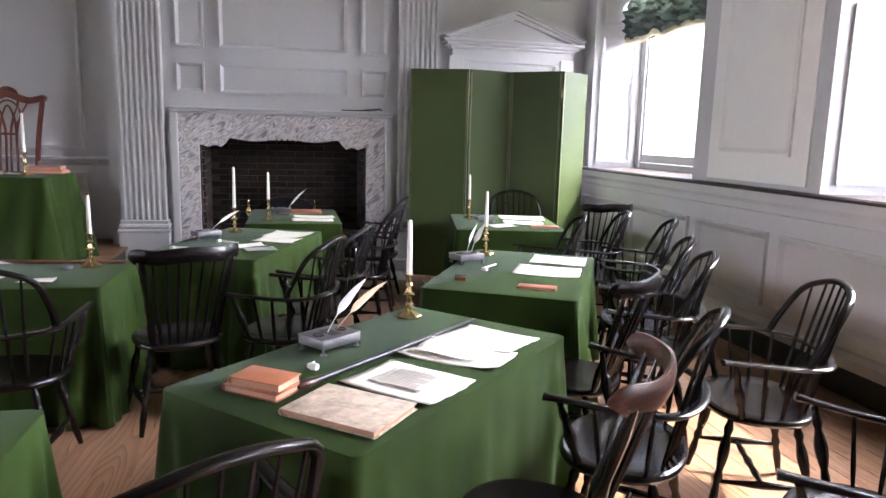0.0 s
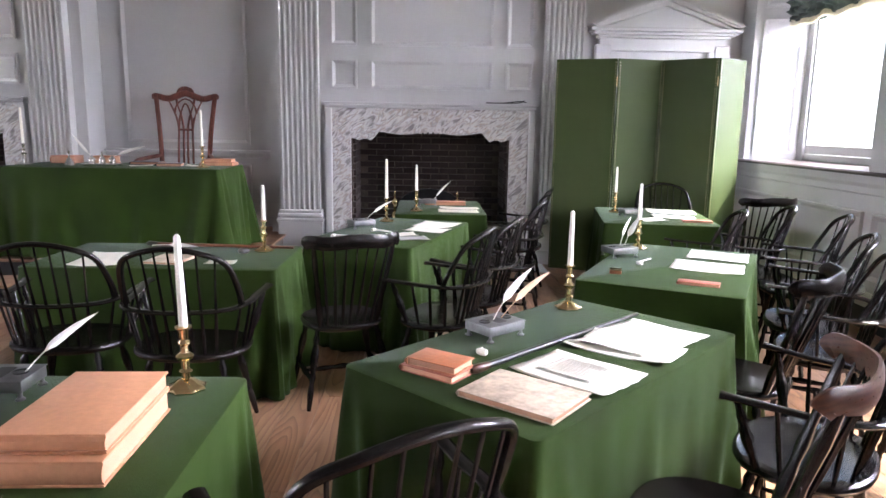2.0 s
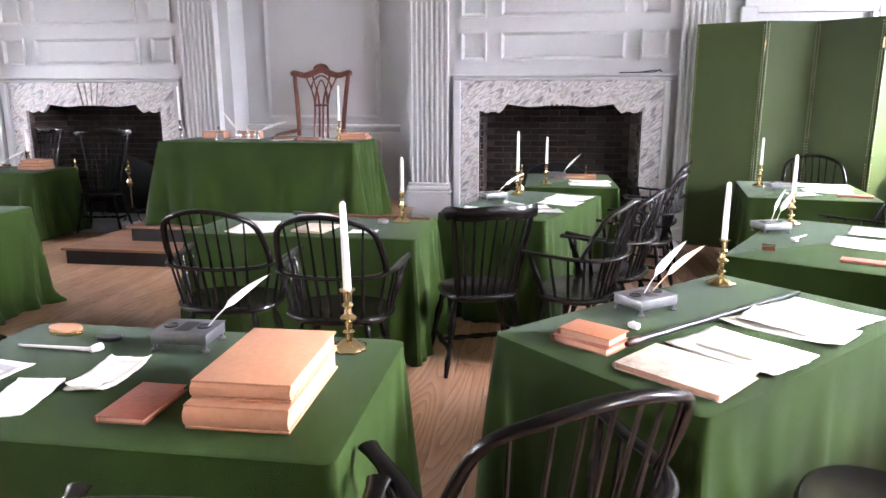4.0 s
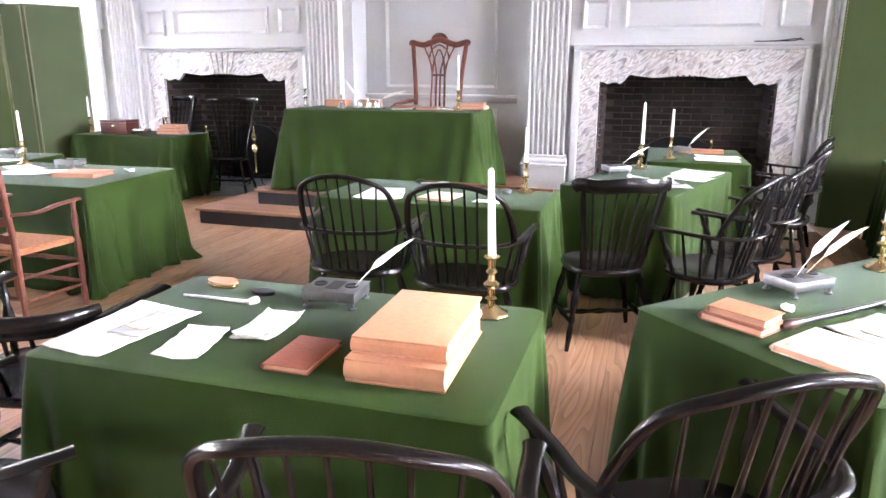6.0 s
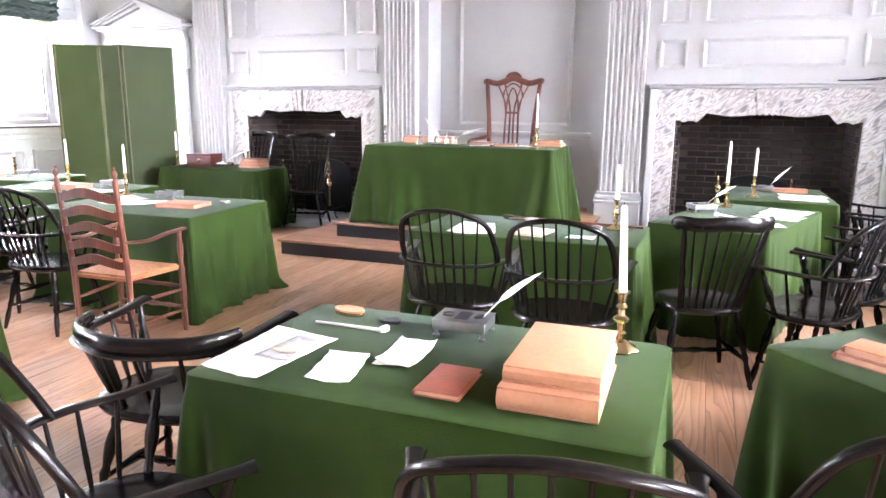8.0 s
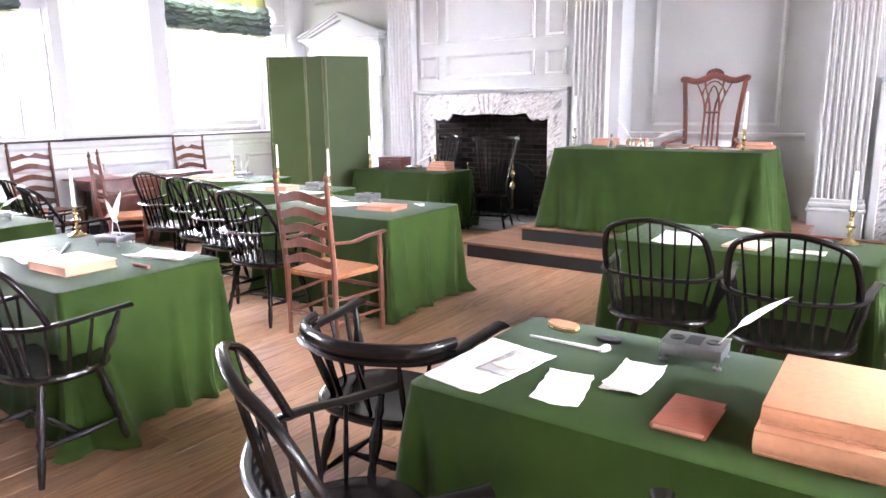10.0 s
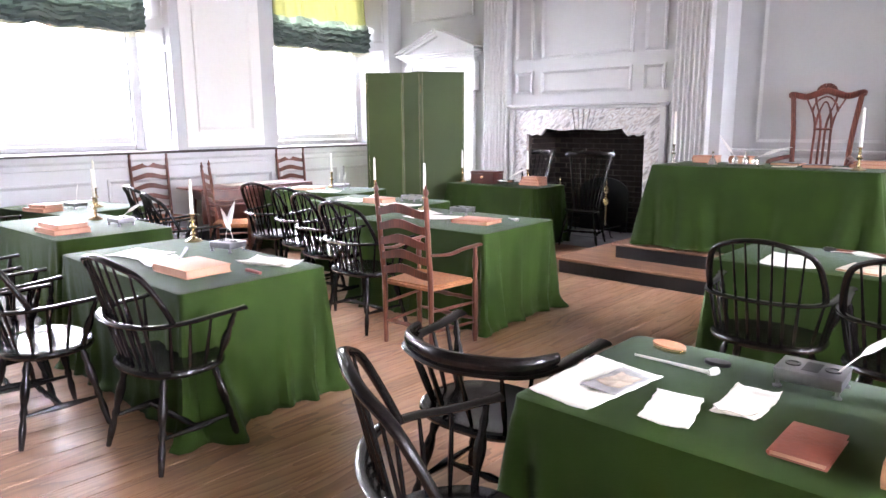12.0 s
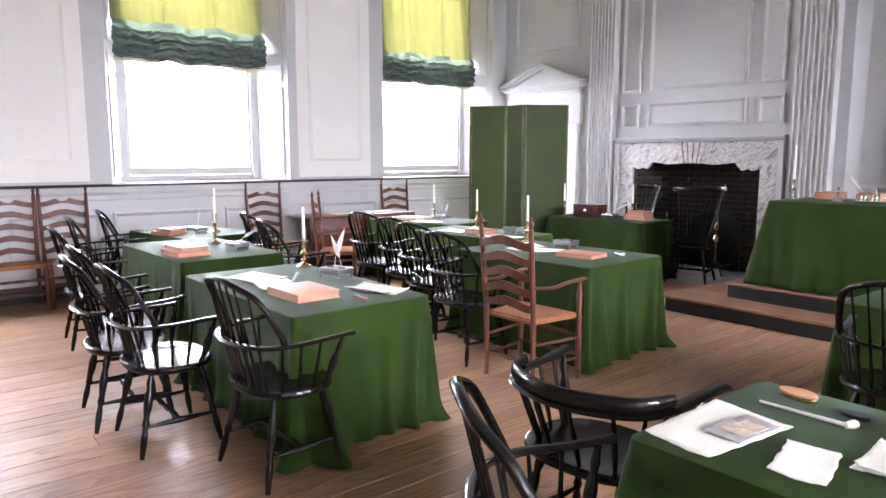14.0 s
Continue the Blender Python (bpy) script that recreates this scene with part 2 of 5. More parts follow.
M_MARBLED = material("marbled_board", (0.5, 0.4, 0.3), 0.6, var=0.45, scale=22, bump=0.1)
M_PAGES = material("book_pages", (0.52, 0.29, 0.19), 0.9, var=0.12, scale=4, bump=0.6, fine=300)
M_FEATHER = material("white_feather", (0.82, 0.8, 0.75), 0.8, var=0.06, scale=30, bump=0.3)
M_FEATHERTAN = material("tan_feather", (0.62, 0.43, 0.28), 0.8, var=0.15, scale=30, bump=0.3)
M_CLAY = material("white_clay", (0.78, 0.75, 0.68), 0.5, var=0.05)
M_BLACK = material("black_lacquer", (0.012, 0.012, 0.013), 0.3, var=0.2)
M_CANE = wood("brown_cane", (0.1, 0.03, 0.015), (0.24, 0.09, 0.05), 0.35, 3.0, axis=0)
M_REDBOX = wood("red_mahogany_box", (0.06, 0.016, 0.012), (0.14, 0.04, 0.03), 0.3, 2.0, axis=0)
M_GROUND = material("outside_paving", (0.5, 0.48, 0.44), 0.9, var=0.1, scale=0.5)
M_NAILS = material("brass_nails", (0.6, 0.52, 0.38), 0.3, 1.0, var=0.2)
M_INK = material("faded_ink", (0.42, 0.37, 0.3), 0.9)
M_FRINGE = material("cream_fringe", (0.6, 0.55, 0.38), 0.8, var=0.2, scale=60, bump=0.5)

glass = bpy.data.materials.new("window_glass")
glass.use_nodes = True
gb = glass.node_tree.nodes["Principled BSDF"]
gb.inputs["Transmission Weight"].default_value, gb.inputs["Roughness"].default_value = 1.0, 0.0
gb.inputs["IOR"].default_value = 1.1

silk = bpy.data.materials.new("green_silk_curtain")
silk.use_nodes = True
sn, sl = silk.node_tree.nodes, silk.node_tree.links
sb = sn["Principled BSDF"]
sb.inputs["Base Color"].default_value = (0.13, 0.17, 0.13, 1)
sb.inputs["Roughness"].default_value = 0.5
tr, mx, tn = sn.new("ShaderNodeBsdfTranslucent"), sn.new("ShaderNodeMixShader"), sn.new("ShaderNodeTexNoise")
tn.inputs["Scale"].default_value = 40
tramp = sn.new("ShaderNodeValToRGB")
tramp.color_ramp.elements[0].color, tramp.color_ramp.elements[1].color = (0.02, 0.0198, 0.005, 1), (0.03, 0.028, 0.008, 1)
sl.new(tn.outputs["Fac"], tramp.inputs[0])
sl.new(tramp.outputs[0], tr.inputs[0])
mx.inputs[0].default_value = 0.75
sl.new(sb.outputs[0], mx.inputs[1])
sl.new(tr.outputs[0], mx.inputs[2])
sl.new(mx.outputs[0], sn["Material Output"].inputs[0])

ruche = silk.copy()
ruche.name = "ruched_silk"
for node in ruche.node_tree.nodes:
    if node.type == "BSDF_PRINCIPLED":
        node.inputs["Base Color"].default_value = (0.1, 0.125, 0.12, 1)
    if node.type == "MIX_SHADER":
        node.inputs[0].default_value = 0.35
    if node.type == "VALTORGB":
        node.color_ramp.elements[0].color, node.color_ramp.elements[1].color = (0.02, 0.03, 0.02, 1), (0.04, 0.05, 0.035, 1)


# ---- mesh helpers ----
def link(name, bm, mat, parent=None, label="", smooth=False):
    me = bpy.data.meshes.new(name)
    bm.normal_update()
    bm.to_mesh(me)
    bm.free()
    me.materials.append(mat)
    if smooth:
        for p in me.polygons:
            p.use_smooth = True
        me.set_sharp_from_angle(angle=radians(38))
    ob = new(name, me)
    if parent:
        ob.parent = parent
    if label:
        ob["label"] = label
    return ob


def part(name, bm, mat, parent, label="", smooth=True):
    return link(name, bm, mat, parent, label, smooth)


def thing(name, m, label, category, group=""):
    ob = new(name)
    ob.empty_display_size = 0.1
    ob.matrix_world = m
    return tagged(ob, label, category, group)


def box(bm, x0, x1, y0, y1, z0, z1, bevel=0.0):
    vs = [bm.verts.new(p) for p in ((x0, y0, z0), (x1, y0, z0), (x1, y1, z0), (x0, y1, z0), (x0, y0, z1), (x1, y0, z1), (x1, y1, z1), (x0, y1, z1))]
    fs = [bm.faces.new([vs[i] for i in q]) for q in ((0, 3, 2, 1), (4, 5, 6, 7), (0, 1, 5, 4), (1, 2, 6, 5), (2, 3, 7, 6), (3, 0, 4, 7))]
    if bevel:
        bmesh.ops.bevel(bm, geom=list({e for f in fs for e in f.edges}), offset=bevel, segments=2, affect="EDGES", profile=0.5)
    return bm


def boxed(*a, bevel=0.0):
    return box(bmesh.new(), *a, bevel=bevel)


def prism(bm, pts, a, b, axis="y"):
    """Extrudes a closed outline in the plane across the axis from a to b."""
    def at(p, d):
        return {"y": (p[0], d, p[1]), "x": (d, p[0], p[1]), "z": (p[0], p[1], d)}[axis]
    lo, hi = [bm.verts.new(at(p, a)) for p in pts], [bm.verts.new(at(p, b)) for p in pts]
    n = len(pts)
    for i in range(n):
        bm.faces.new((lo[i], lo[(i + 1) % n], hi[(i + 1) % n], hi[i]))
    bm.faces.new(lo[::-1])
    bm.faces.new(hi)
    bmesh.ops.recalc_face_normals(bm, faces=bm.faces)
    return bm


def lathe(bm, profile, centre=(0, 0, 0), segs=16):
    rings = []
    for r, z in profile:
        rings.append([bm.verts.new((centre[0] + r * math.cos(2 * math.pi * i / segs), centre[1] + r * math.sin(2 * math.pi * i / segs), centre[2] + z)) for i in range(segs)])
    for a, b in zip(rings, rings[1:]):
        for i in range(segs):
            bm.faces.new((a[i], a[(i + 1) % segs], b[(i + 1) % segs], b[i]))
    bm.faces.new(rings[0][::-1])
    bm.faces.new(rings[-1])
    return bm


def tube(bm, pts, radii, segs=8, flat=(1.0, 1.0), up=(0, 0, 1)):
    """A rod along points; radii one a point; flat squeezes the section along its side and its up."""
    pts = [Vector(p) for p in pts]
    if not isinstance(radii, (list, tuple)):
        radii = [radii] * len(pts)
    rings = []
    for i, p in enumerate(pts):
        d = (pts[min(i + 1, len(pts) - 1)] - pts[max(i - 1, 0)]).normalized()
        u = Vector(up)
        if abs(d.dot(u)) > 0.95:
            u = Vector((0, 1, 0))
        s = d.cross(u).normalized()
        w = s.cross(d).normalized()
        rings.append([bm.verts.new(p + radii[i] * (flat[0] * math.cos(2 * math.pi * k / segs) * s + flat[1] * math.sin(2 * math.pi * k / segs) * w)) for k in range(segs)])
    for a, b in zip(rings, rings[1:]):
        for k in range(segs):
            bm.faces.new((a[k], a[(k + 1) % segs], b[(k + 1) % segs], b[k]))
    bm.faces.new(rings[0][::-1])
    bm.faces.new(rings[-1])
    bmesh.ops.recalc_face_normals(bm, faces=bm.faces)
    return bm


def smoothed(pts, n=24):
    """Points along a Catmull-Rom curve."""
    P = [Vector(p) for p in pts]
    P = [2 * P[0] - P[1]] + P + [2 * P[-1] - P[-2]]
    out, m = [], len(P) - 3
    for i in range(n + 1):
        s = min(i / n * m, m - 1e-6)
        k, t = int(s), s - int(s)
        a, b, c, d = P[k:k + 4]
        out.append(0.5 * (2 * b + (c - a) * t + (2 * a - 5 * b + 4 * c - d) * t * t + (3 * b - a - 3 * c + d) * t ** 3))
    return out


def turned(bm, a, b, radii, segs=8):
    """A turned rod from a to b through evenly spaced radii."""
    a, b = Vector(a), Vector(b)
    n = len(radii) - 1
    return tube(bm, [a.lerp(b, i / n) for i in range(n + 1)], list(radii), segs)


def moulding(bm, x0, x1, z0, z1, y, w=0.05, proud=0.025, face=-1, axis="y"):
    """A raised picture-frame moulding on a wall plane, with a sloping inner edge."""
    def at(u, d, z):
        return (u, y + face * d, z) if axis == "y" else (y + face * d, u, z)
    steps = ((0, 0), (0, proud), (w * 0.35, proud), (w * 0.7, proud * 0.45), (w, 0.002))
    loops = [[bm.verts.new(at(u, d, z)) for u, z in ((x0 + o, z0 + o), (x1 - o, z0 + o), (x1 - o, z1 - o), (x0 + o, z1 - o))] for o, d in steps]
    for a, b in zip(loops, loops[1:]):
        for i in range(4):
            bm.faces.new((a[i], a[(i + 1) % 4], b[(i + 1) % 4], b[i]))
    bmesh.ops.recalc_face_normals(bm, faces=bm.faces)
    return bm


# ---- the room ----
EY, SX, TOP, WY = 9.0, 6.05, 6.1, -3.0
RAIL = 1.19


# Emissive white that makes the windows read as blown out
backdrop_glow = bpy.data.materials.new("glowing_backdrop")
backdrop_glow.use_nodes = True
hb = backdrop_glow.node_tree.nodes["Principled BSDF"]
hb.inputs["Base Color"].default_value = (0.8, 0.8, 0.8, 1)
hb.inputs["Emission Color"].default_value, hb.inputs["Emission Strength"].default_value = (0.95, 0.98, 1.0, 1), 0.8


def structure(name, bm, mat, label, parent=None, smooth=False):
    ob = link(name, bm, mat, parent, smooth=smooth)
    return ob if parent else tagged(ob, label, name.split("_")[0], kind="structure")


ground = structure("ground", boxed(-400, 400, -400, 400, -0.9, -0.6), M_GROUND, "pale paving outside the windows")
# Added glowing planes outside both window walls; they also light the room
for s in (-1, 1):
    structure("backdrop", boxed(s * 26 - 0.1, s * 26 + 0.1, -50, 60, -0.6, 11), backdrop_glow, "bright hazy distance outside the windows")
floor = structure("floor", boxed(-6.6, 6.6, WY - 0.3, EY + 0.7, -0.3, -0.022), M_SOOT, "dark subfloor under worn pine boards")
structure("ceiling", boxed(-6.7, 6.7, WY - 0.3, EY + 0.9, TOP, TOP + 0.2), M_CEIL, "white plaster ceiling high above the room")
structure("wall_west", boxed(-6.7, 6.7, WY - 0.3, WY, -0.022, TOP), M_WEST, "plain unseen wall behind the visitors, darkened to cut bounce light")

east = structure("wall_east", boxed(-6.7, -4.4, EY, EY + 0.8, -0.022, TOP), M_PAINT, "grey painted panelled wall with fireplaces and pilasters")
bm = bmesh.new()
box(bm, 4.4, 6.7, EY, EY + 0.8, -0.022, TOP)
link("wall_section", bm, M_PAINT, east)
link("wall_section", boxed(-0.97, 0.97, EY + 0.4, EY + 0.8, -0.022, TOP), M_PAINT, east)
OPX0, OPX1, OPZ = 1.84, 3.58, 1.46
for s in (-1, 1):
    a, b = sorted((s * 0.97, s * OPX0)), sorted((s * OPX1, s * 4.4))
    link("wall_section", boxed(a[0], a[1], EY, EY + 0.8, -0.022, TOP), M_PAINT, east)
    link("wall_section", boxed(b[0], b[1], EY, EY + 0.8, -0.022, TOP), M_PAINT, east)
    c = sorted((s * OPX0, s * OPX1))
    link("wall_section", boxed(c[0], c[1], EY, EY + 0.8, OPZ, TOP), M_PAINT, east)
    # overmantel panels
    for x0, x1, z0, z1 in ((1.64, 1.92, 1.86, 2.17), (2.06, 3.38, 1.86, 2.17), (3.51, 3.8, 1.86, 2.17), (1.64, 1.92, 2.31, 4.6), (2.06, 3.38, 2.31, 4.6), (3.51, 3.8, 2.31, 4.6)):
        u = sorted((s * x0, s * x1))
        link("panel_moulding", moulding(bmesh.new(), u[0], u[1], z0, z1, EY, 0.05, 0.034), M_PAINT, east)
        bm = bmesh.new()
        prism(bm, [(u[0] + 0.045, z0 + 0.045), (u[1] - 0.045, z0 + 0.045), (u[1] - 0.045, z1 - 0.045), (u[0] + 0.045, z1 - 0.045)], EY - 0.004, EY + 0.01)
        link("panel_field", bm, M_PAINT, east)
    # panel over the door
    u = sorted((s * 4.56, s * 5.8))
    link("panel_moulding", moulding(bmesh.new(), u[0], u[1], 3.0, 4.6, EY, 0.055, 0.034), M_PAINT, east)
link("panel_moulding", moulding(bmesh.new(), -0.72, 0.66, 1.24, 4.6, EY + 0.4, 0.05, 0.03), M_PAINT, east)
link("panel_moulding", moulding(bmesh.new(), -0.72, 0.66, 0.4, 1.02, EY + 0.4, 0.05, 0.03), M_PAINT, east)
bm = bmesh.new()
prism(bm, [(EY + 0.4, 1.09), (EY + 0.37, 1.11), (EY + 0.35, 1.14), (EY + 0.33, 1.15), (EY + 0.33, 1.17), (EY + 0.4, 1.18)], -0.97, 0.97, "x")
tagged(link("trim", bm, M_PAINT), "grey painted chair rail in the niche", "trim", kind="structure")


def pilaster(x, label):
    """Fluted pilaster with its moulded base on a pedestal."""
    ob = structure("pilaster", pilaster_shaft(), M_PAINT, label)
    ob.location = (x, EY, 0)
    for name, w, d, z0, z1, bev in (("pedestal", 0.238, 0.17, -0.0, 0.44, 0.004), ("plinth", 0.25, 0.2, 0.0, 0.14, 0.01), ("base_moulding", 0.255, 0.19, 0.44, 0.475, 0.012), ("base_torus", 0.245, 0.165, 0.475, 0.53, 0.022), ("base_fillet", 0.228, 0.15, 0.53, 0.565, 0.008)):
        if name == "plinth":
            d += 0.003
        link(name, boxed(-w, w, -d, 0.002, z0, z1, bevel=bev), M_PAINT, ob)
    return ob


def pilaster_shaft():
    pts, n, w, d = [(-0.208, 0.0)], 7, 0.208, 0.12
    pts.append((-w, -d))
    step = (2 * w - 0.03) / n
    for i in range(n):
        x0 = -w + 0.015 + i * step + 0.008
        x1 = x0 + step - 0.016
        for k in range(7):
            a = math.pi * k / 6
            pts.append(((x0 + x1) / 2 - (x1 - x0) / 2 * math.cos(a), -d + 0.024 * math.sin(a)))
    pts += [(w, -d), (w, 0.0)]
    return prism(bmesh.new(), pts, 0.565, TOP - 0.02, "z")


for x in (-4.08, -1.3, 1.31, 4.12):
    pilaster(x, "tall fluted grey pilaster on a pedestal")


def mantel(s):
    """Marble fireplace surround with a scalloped head, painted frame and brick firebox."""
    ob = structure("fireplace", marble_head(), M_MARBLE, "veined grey and white marble fireplace surround with brick firebox")
    ob.location = (s * 2.71, EY, 0)
    for k in (-1, 1):
        a = sorted((k * 0.86, k * 1.06))
        link("marble_jamb", boxed(a[0], a[1], -0.05, -0.001, 0.0, 1.36, bevel=0.006), M_MARBLE, ob)
        a = sorted((k * 1.062, k * 1.135))
        link("wooden_frame", boxed(a[0], a[1], -0.09, -0.002, 0.0, 1.66, bevel=0.012), M_PAINT, ob)
    link("mantel_moulding", boxed(-1.135, 1.135, -0.09, -0.002, 1.662, 1.7, bevel=0.012), M_PAINT, ob)
    link("mantel_shelf", boxed(-1.155, 1.155, -0.13, -0.002, 1.701, 1.722, bevel=0.006), M_PAINT, ob)
    # fanned keystone
    for i in range(5):
        f = (i - 2) / 2
        bm = bmesh.new()
        prism(bm, [(f * 0.11 - 0.017, 1.40), (f * 0.11 + 0.017, 1.40), (f * 0.17 + 0.03, 1.655), (f * 0.17 - 0.03, 1.655)], -0.075, -0.05)
        link("keystone_flute", bm, M_MARBLE, ob)
    # firebox shell
    bm = bmesh.new()
    box(bm, -0.86, 0.86, 0.62, 0.7, -0.02, 1.5)
    link("firebox_back", bm, M_MORTAR, ob)
    for k in (-1, 1):
        a = sorted((k * 0.845, k * 0.93))
        link("firebox_side", boxed(a[0], a[1], 0.0, 0.62, -0.02, 1.5), M_MORTAR, ob)
    link("firebox_lintel", boxed(-0.87, 0.87, 0.06, 0.62, 1.5, 1.6), M_SOOT, ob)
    link("firebox_floor", boxed(-0.85, 0.85, -0.0, 0.62, -0.02, 0.015), M_HEARTH, ob)
    link("fireback", fireback(), M_IRON, ob)
    return ob


def marble_head():
    pts = [(-1.06, 1.362), (-1.06, 1.66), (1.06, 1.66), (1.06, 1.362)]
    arch = []
    for k in range(41):
        u = 1 - k / 40 * 2
        x = u * 0.86
        a = abs(u)
        z = 1.345 if a > 0.97 else 1.33 + 0.012 * math.sin(a * 40) if a > 0.72 else 1.36 if a > 0.66 else 1.40 + 0.015 * math.cos(a * 9)
        arch.append((x, z))
    return prism(bmesh.new(), pts + [(1.058, 1.361)] + arch + [(-1.058, 1.361)], -0.05, -0.001)


def fireback():
    pts = [(-0.36, 0.02), (0.36, 0.02), (0.36, 0.55)]
    pts += [(0.36 * math.cos(a), 0.55 + 0.2 * math.sin(a)) for a in [math.pi * k / 12 for k in range(1, 12)]]
    pts += [(-0.36, 0.55)]
    return prism(bmesh.new(), pts, 0.56, 0.6)


FIRES = [mantel(s) for s in (-1, 1)]
for s in (-1, 1):
    c = sorted((s * 1.5, s * 3.95))
    tagged(link("hearth", boxed(c[0], c[1], EY - 0.62, EY, -0.02, 0.006, bevel=0.003), M_HEARTH), "grey and white stone hearth slab", "hearth", kind="structure")


def pediment(s):
    """Door with casing and triangular pediment behind the folding screen."""
    ob = structure("door_1" if s < 0 else "door_2", boxed(-0.5, 0.5, -0.03, -0.002, 0, 2.08, bevel=0.004), M_PAINT, "grey painted panelled door under a pediment")
    ob.location = (s * 5.17, EY, 0)
    for x0, x1, z0, z1 in ((-0.4, -0.05, 0.2, 0.9), (0.05, 0.4, 0.2, 0.9), (-0.4, -0.05, 1.05, 1.95), (0.05, 0.4, 1.05, 1.95)):
        link("door_panel", moulding(bmesh.new(), x0, x1, z0, z1, -0.03, 0.04, 0.012), M_PAINT, ob)
    for k in (-1, 1):
        a = sorted((k * 0.502, k * 0.66))
        link("casing", boxed(a[0], a[1], -0.08, -0.002, 0, 2.3, bevel=0.01), M_PAINT, ob)
        a = sorted((k * 0.56, k * 0.72))
        link("console", boxed(a[0], a[1], -0.1, -0.003, 1.95, 2.36, bevel=0.012), M_PAINT, ob)
    link("frieze", boxed(-0.68, 0.68, -0.075, -0.002, 2.302, 2.43, bevel=0.004), M_PAINT, ob)
    for i, (w, d, z0, z1) in enumerate(((0.71, 0.12, 2.43, 2.46), (0.76, 0.17, 2.461, 2.49), (0.8, 0.21, 2.491, 2.525))):
        link("cornice", boxed(-w, w, -d, -0.002, z0, z1, bevel=0.008), M_PAINT, ob)
    bm = bmesh.new()
    prism(bm, [(-0.66, 2.526), (0.66, 2.526), (0, 2.77)], -0.08, -0.002)
    link("tympanum", bm, M_PAINT, ob)
    for k in (-1, 1):
        for o, d, h in ((0.0, 0.14, 0.05), (0.05, 0.19, 0.03), (0.08, 0.23, 0.025)):
            bm = bmesh.new()
            prism(bm, [(k * (0.70 + o * 0.9), 2.527 + o * 0.15), (k * (0.76 + o * 0.7), 2.53 + o * 0.15 + h * 0.4), (0, 2.757 + o + h), (0, 2.757 + o)], -d, -0.003 - o * 0.02)
            link("raking_cornice", bm, M_PAINT, ob)
    return ob


for s in (-1, 1):
    pediment(s)


def side_wall(s):
    """Window wall: wainscot, dark ledge, plastered piers and deep splayed window recesses."""
    nm = "wall_south" if s > 0 else "wall_north"
    def xs(a, b):
        return sorted((s * a, s * b))
    a = xs(SX, 6.7)
    ob = structure(nm, boxed(a[0], a[1], WY, EY, -0.022, RAIL - 0.05), M_PAINT, "grey panelled wainscot wall with deep window recesses")
    edges = [WY] + [v for w in sorted(WIN_Y) for v in w] + [EY]
    for y0, y1 in zip(edges[::2], edges[1::2]):
        a = xs(SX, 6.7)
        bm = bmesh.new()
        prism(bm, [(s * SX, y0), (s * SX, y1), (s * 6.5, y1 + (0.2 if y1 < EY else 0)), (s * 6.7, y1 + (0.2 if y1 < EY else 0)), (s * 6.7, y0 - (0.2 if y0 > WY else 0)), (s * 6.5, y0 - (0.2 if y0 > WY else 0))], RAIL - 0.049, TOP, "z")
        link("pier", bm, M_PAINT, ob)
        if y1 - y0 < 2.5 and y0 > WY and y1 < EY:
            a = xs(SX - 0.012, SX + 0.02)
            link("pier_panel", boxed(a[0], a[1], y0 + 0.12, y1 - 0.22, RAIL + 0.03, TOP - 0.1, bevel=0.003), M_PLASTER, ob)
            link("panel_moulding", moulding(bmesh.new(), y0 + 0.28, y1 - 0.36, RAIL + 0.22, 4.8, s * (SX - 0.012), 0.05, 0.018, face=-s, axis="x"), M_PLASTER, ob)
    for y0, y1 in WIN_Y:
        a = xs(SX, 6.7)
        link("window_head", boxed(a[0], a[1], y0, y1, 4.3, TOP), M_PAINT, ob)
        # panelled shutters folded on the splays
        for ya, yb in ((y0, y0 + 0.2), (y1, y1 - 0.2)):
            d = Vector((s * 0.45, yb - ya, 0)).normalized()
            nrm = Vector((-d.y, d.x, 0))
            mid = Vector((0, (y0 + y1) / 2, 0))
            if nrm.dot(mid - Vector((0, ya, 0))) < 0:
                nrm = -nrm
            start = Vector((s * SX, ya, 0)) + d * 0.05 + nrm * 0.004
            for z0, z1 in ((RAIL + 0.06, 2.35), (2.42, 2.62), (2.72, 4.2)):
                bm = bmesh.new()
                moulding(bm, 0.03, 0.4, z0, z1, 0.0, 0.04, 0.016)
                u, w = d, nrm
                for v in bm.verts:
                    x, y, z = v.co
                    v.co = start + u * x + w * (-y) + Vector((0, 0, z))
                bmesh.ops.recalc_face_normals(bm, faces=bm.faces)
                link("shutter_panel", bm, M_PAINT, ob)
    # ledge
    bm = bmesh.new()
    prism(bm, [(s * (SX - 0.06), RAIL - 0.03), (s * (SX - 0.065), RAIL - 0.012), (s * (SX - 0.05), RAIL), (s * 6.66, RAIL + 0.004), (s * 6.66, RAIL - 0.03)], WY, EY - 0.001, "y")
    link("window_ledge", bm, M_LEDGE, ob)
    bm = bmesh.new()
    prism(bm, [(s * (SX + 0.001), RAIL - 0.18), (s * (SX - 0.018), RAIL - 0.17), (s * (SX - 0.022), RAIL - 0.12), (s * (SX - 0.04), RAIL - 0.09), (s * (SX - 0.045), RAIL - 0.032), (s * (SX + 0.001), RAIL - 0.031)], WY, EY - 0.002, "y")
    link("rail_moulding", bm, M_PAINT, ob)
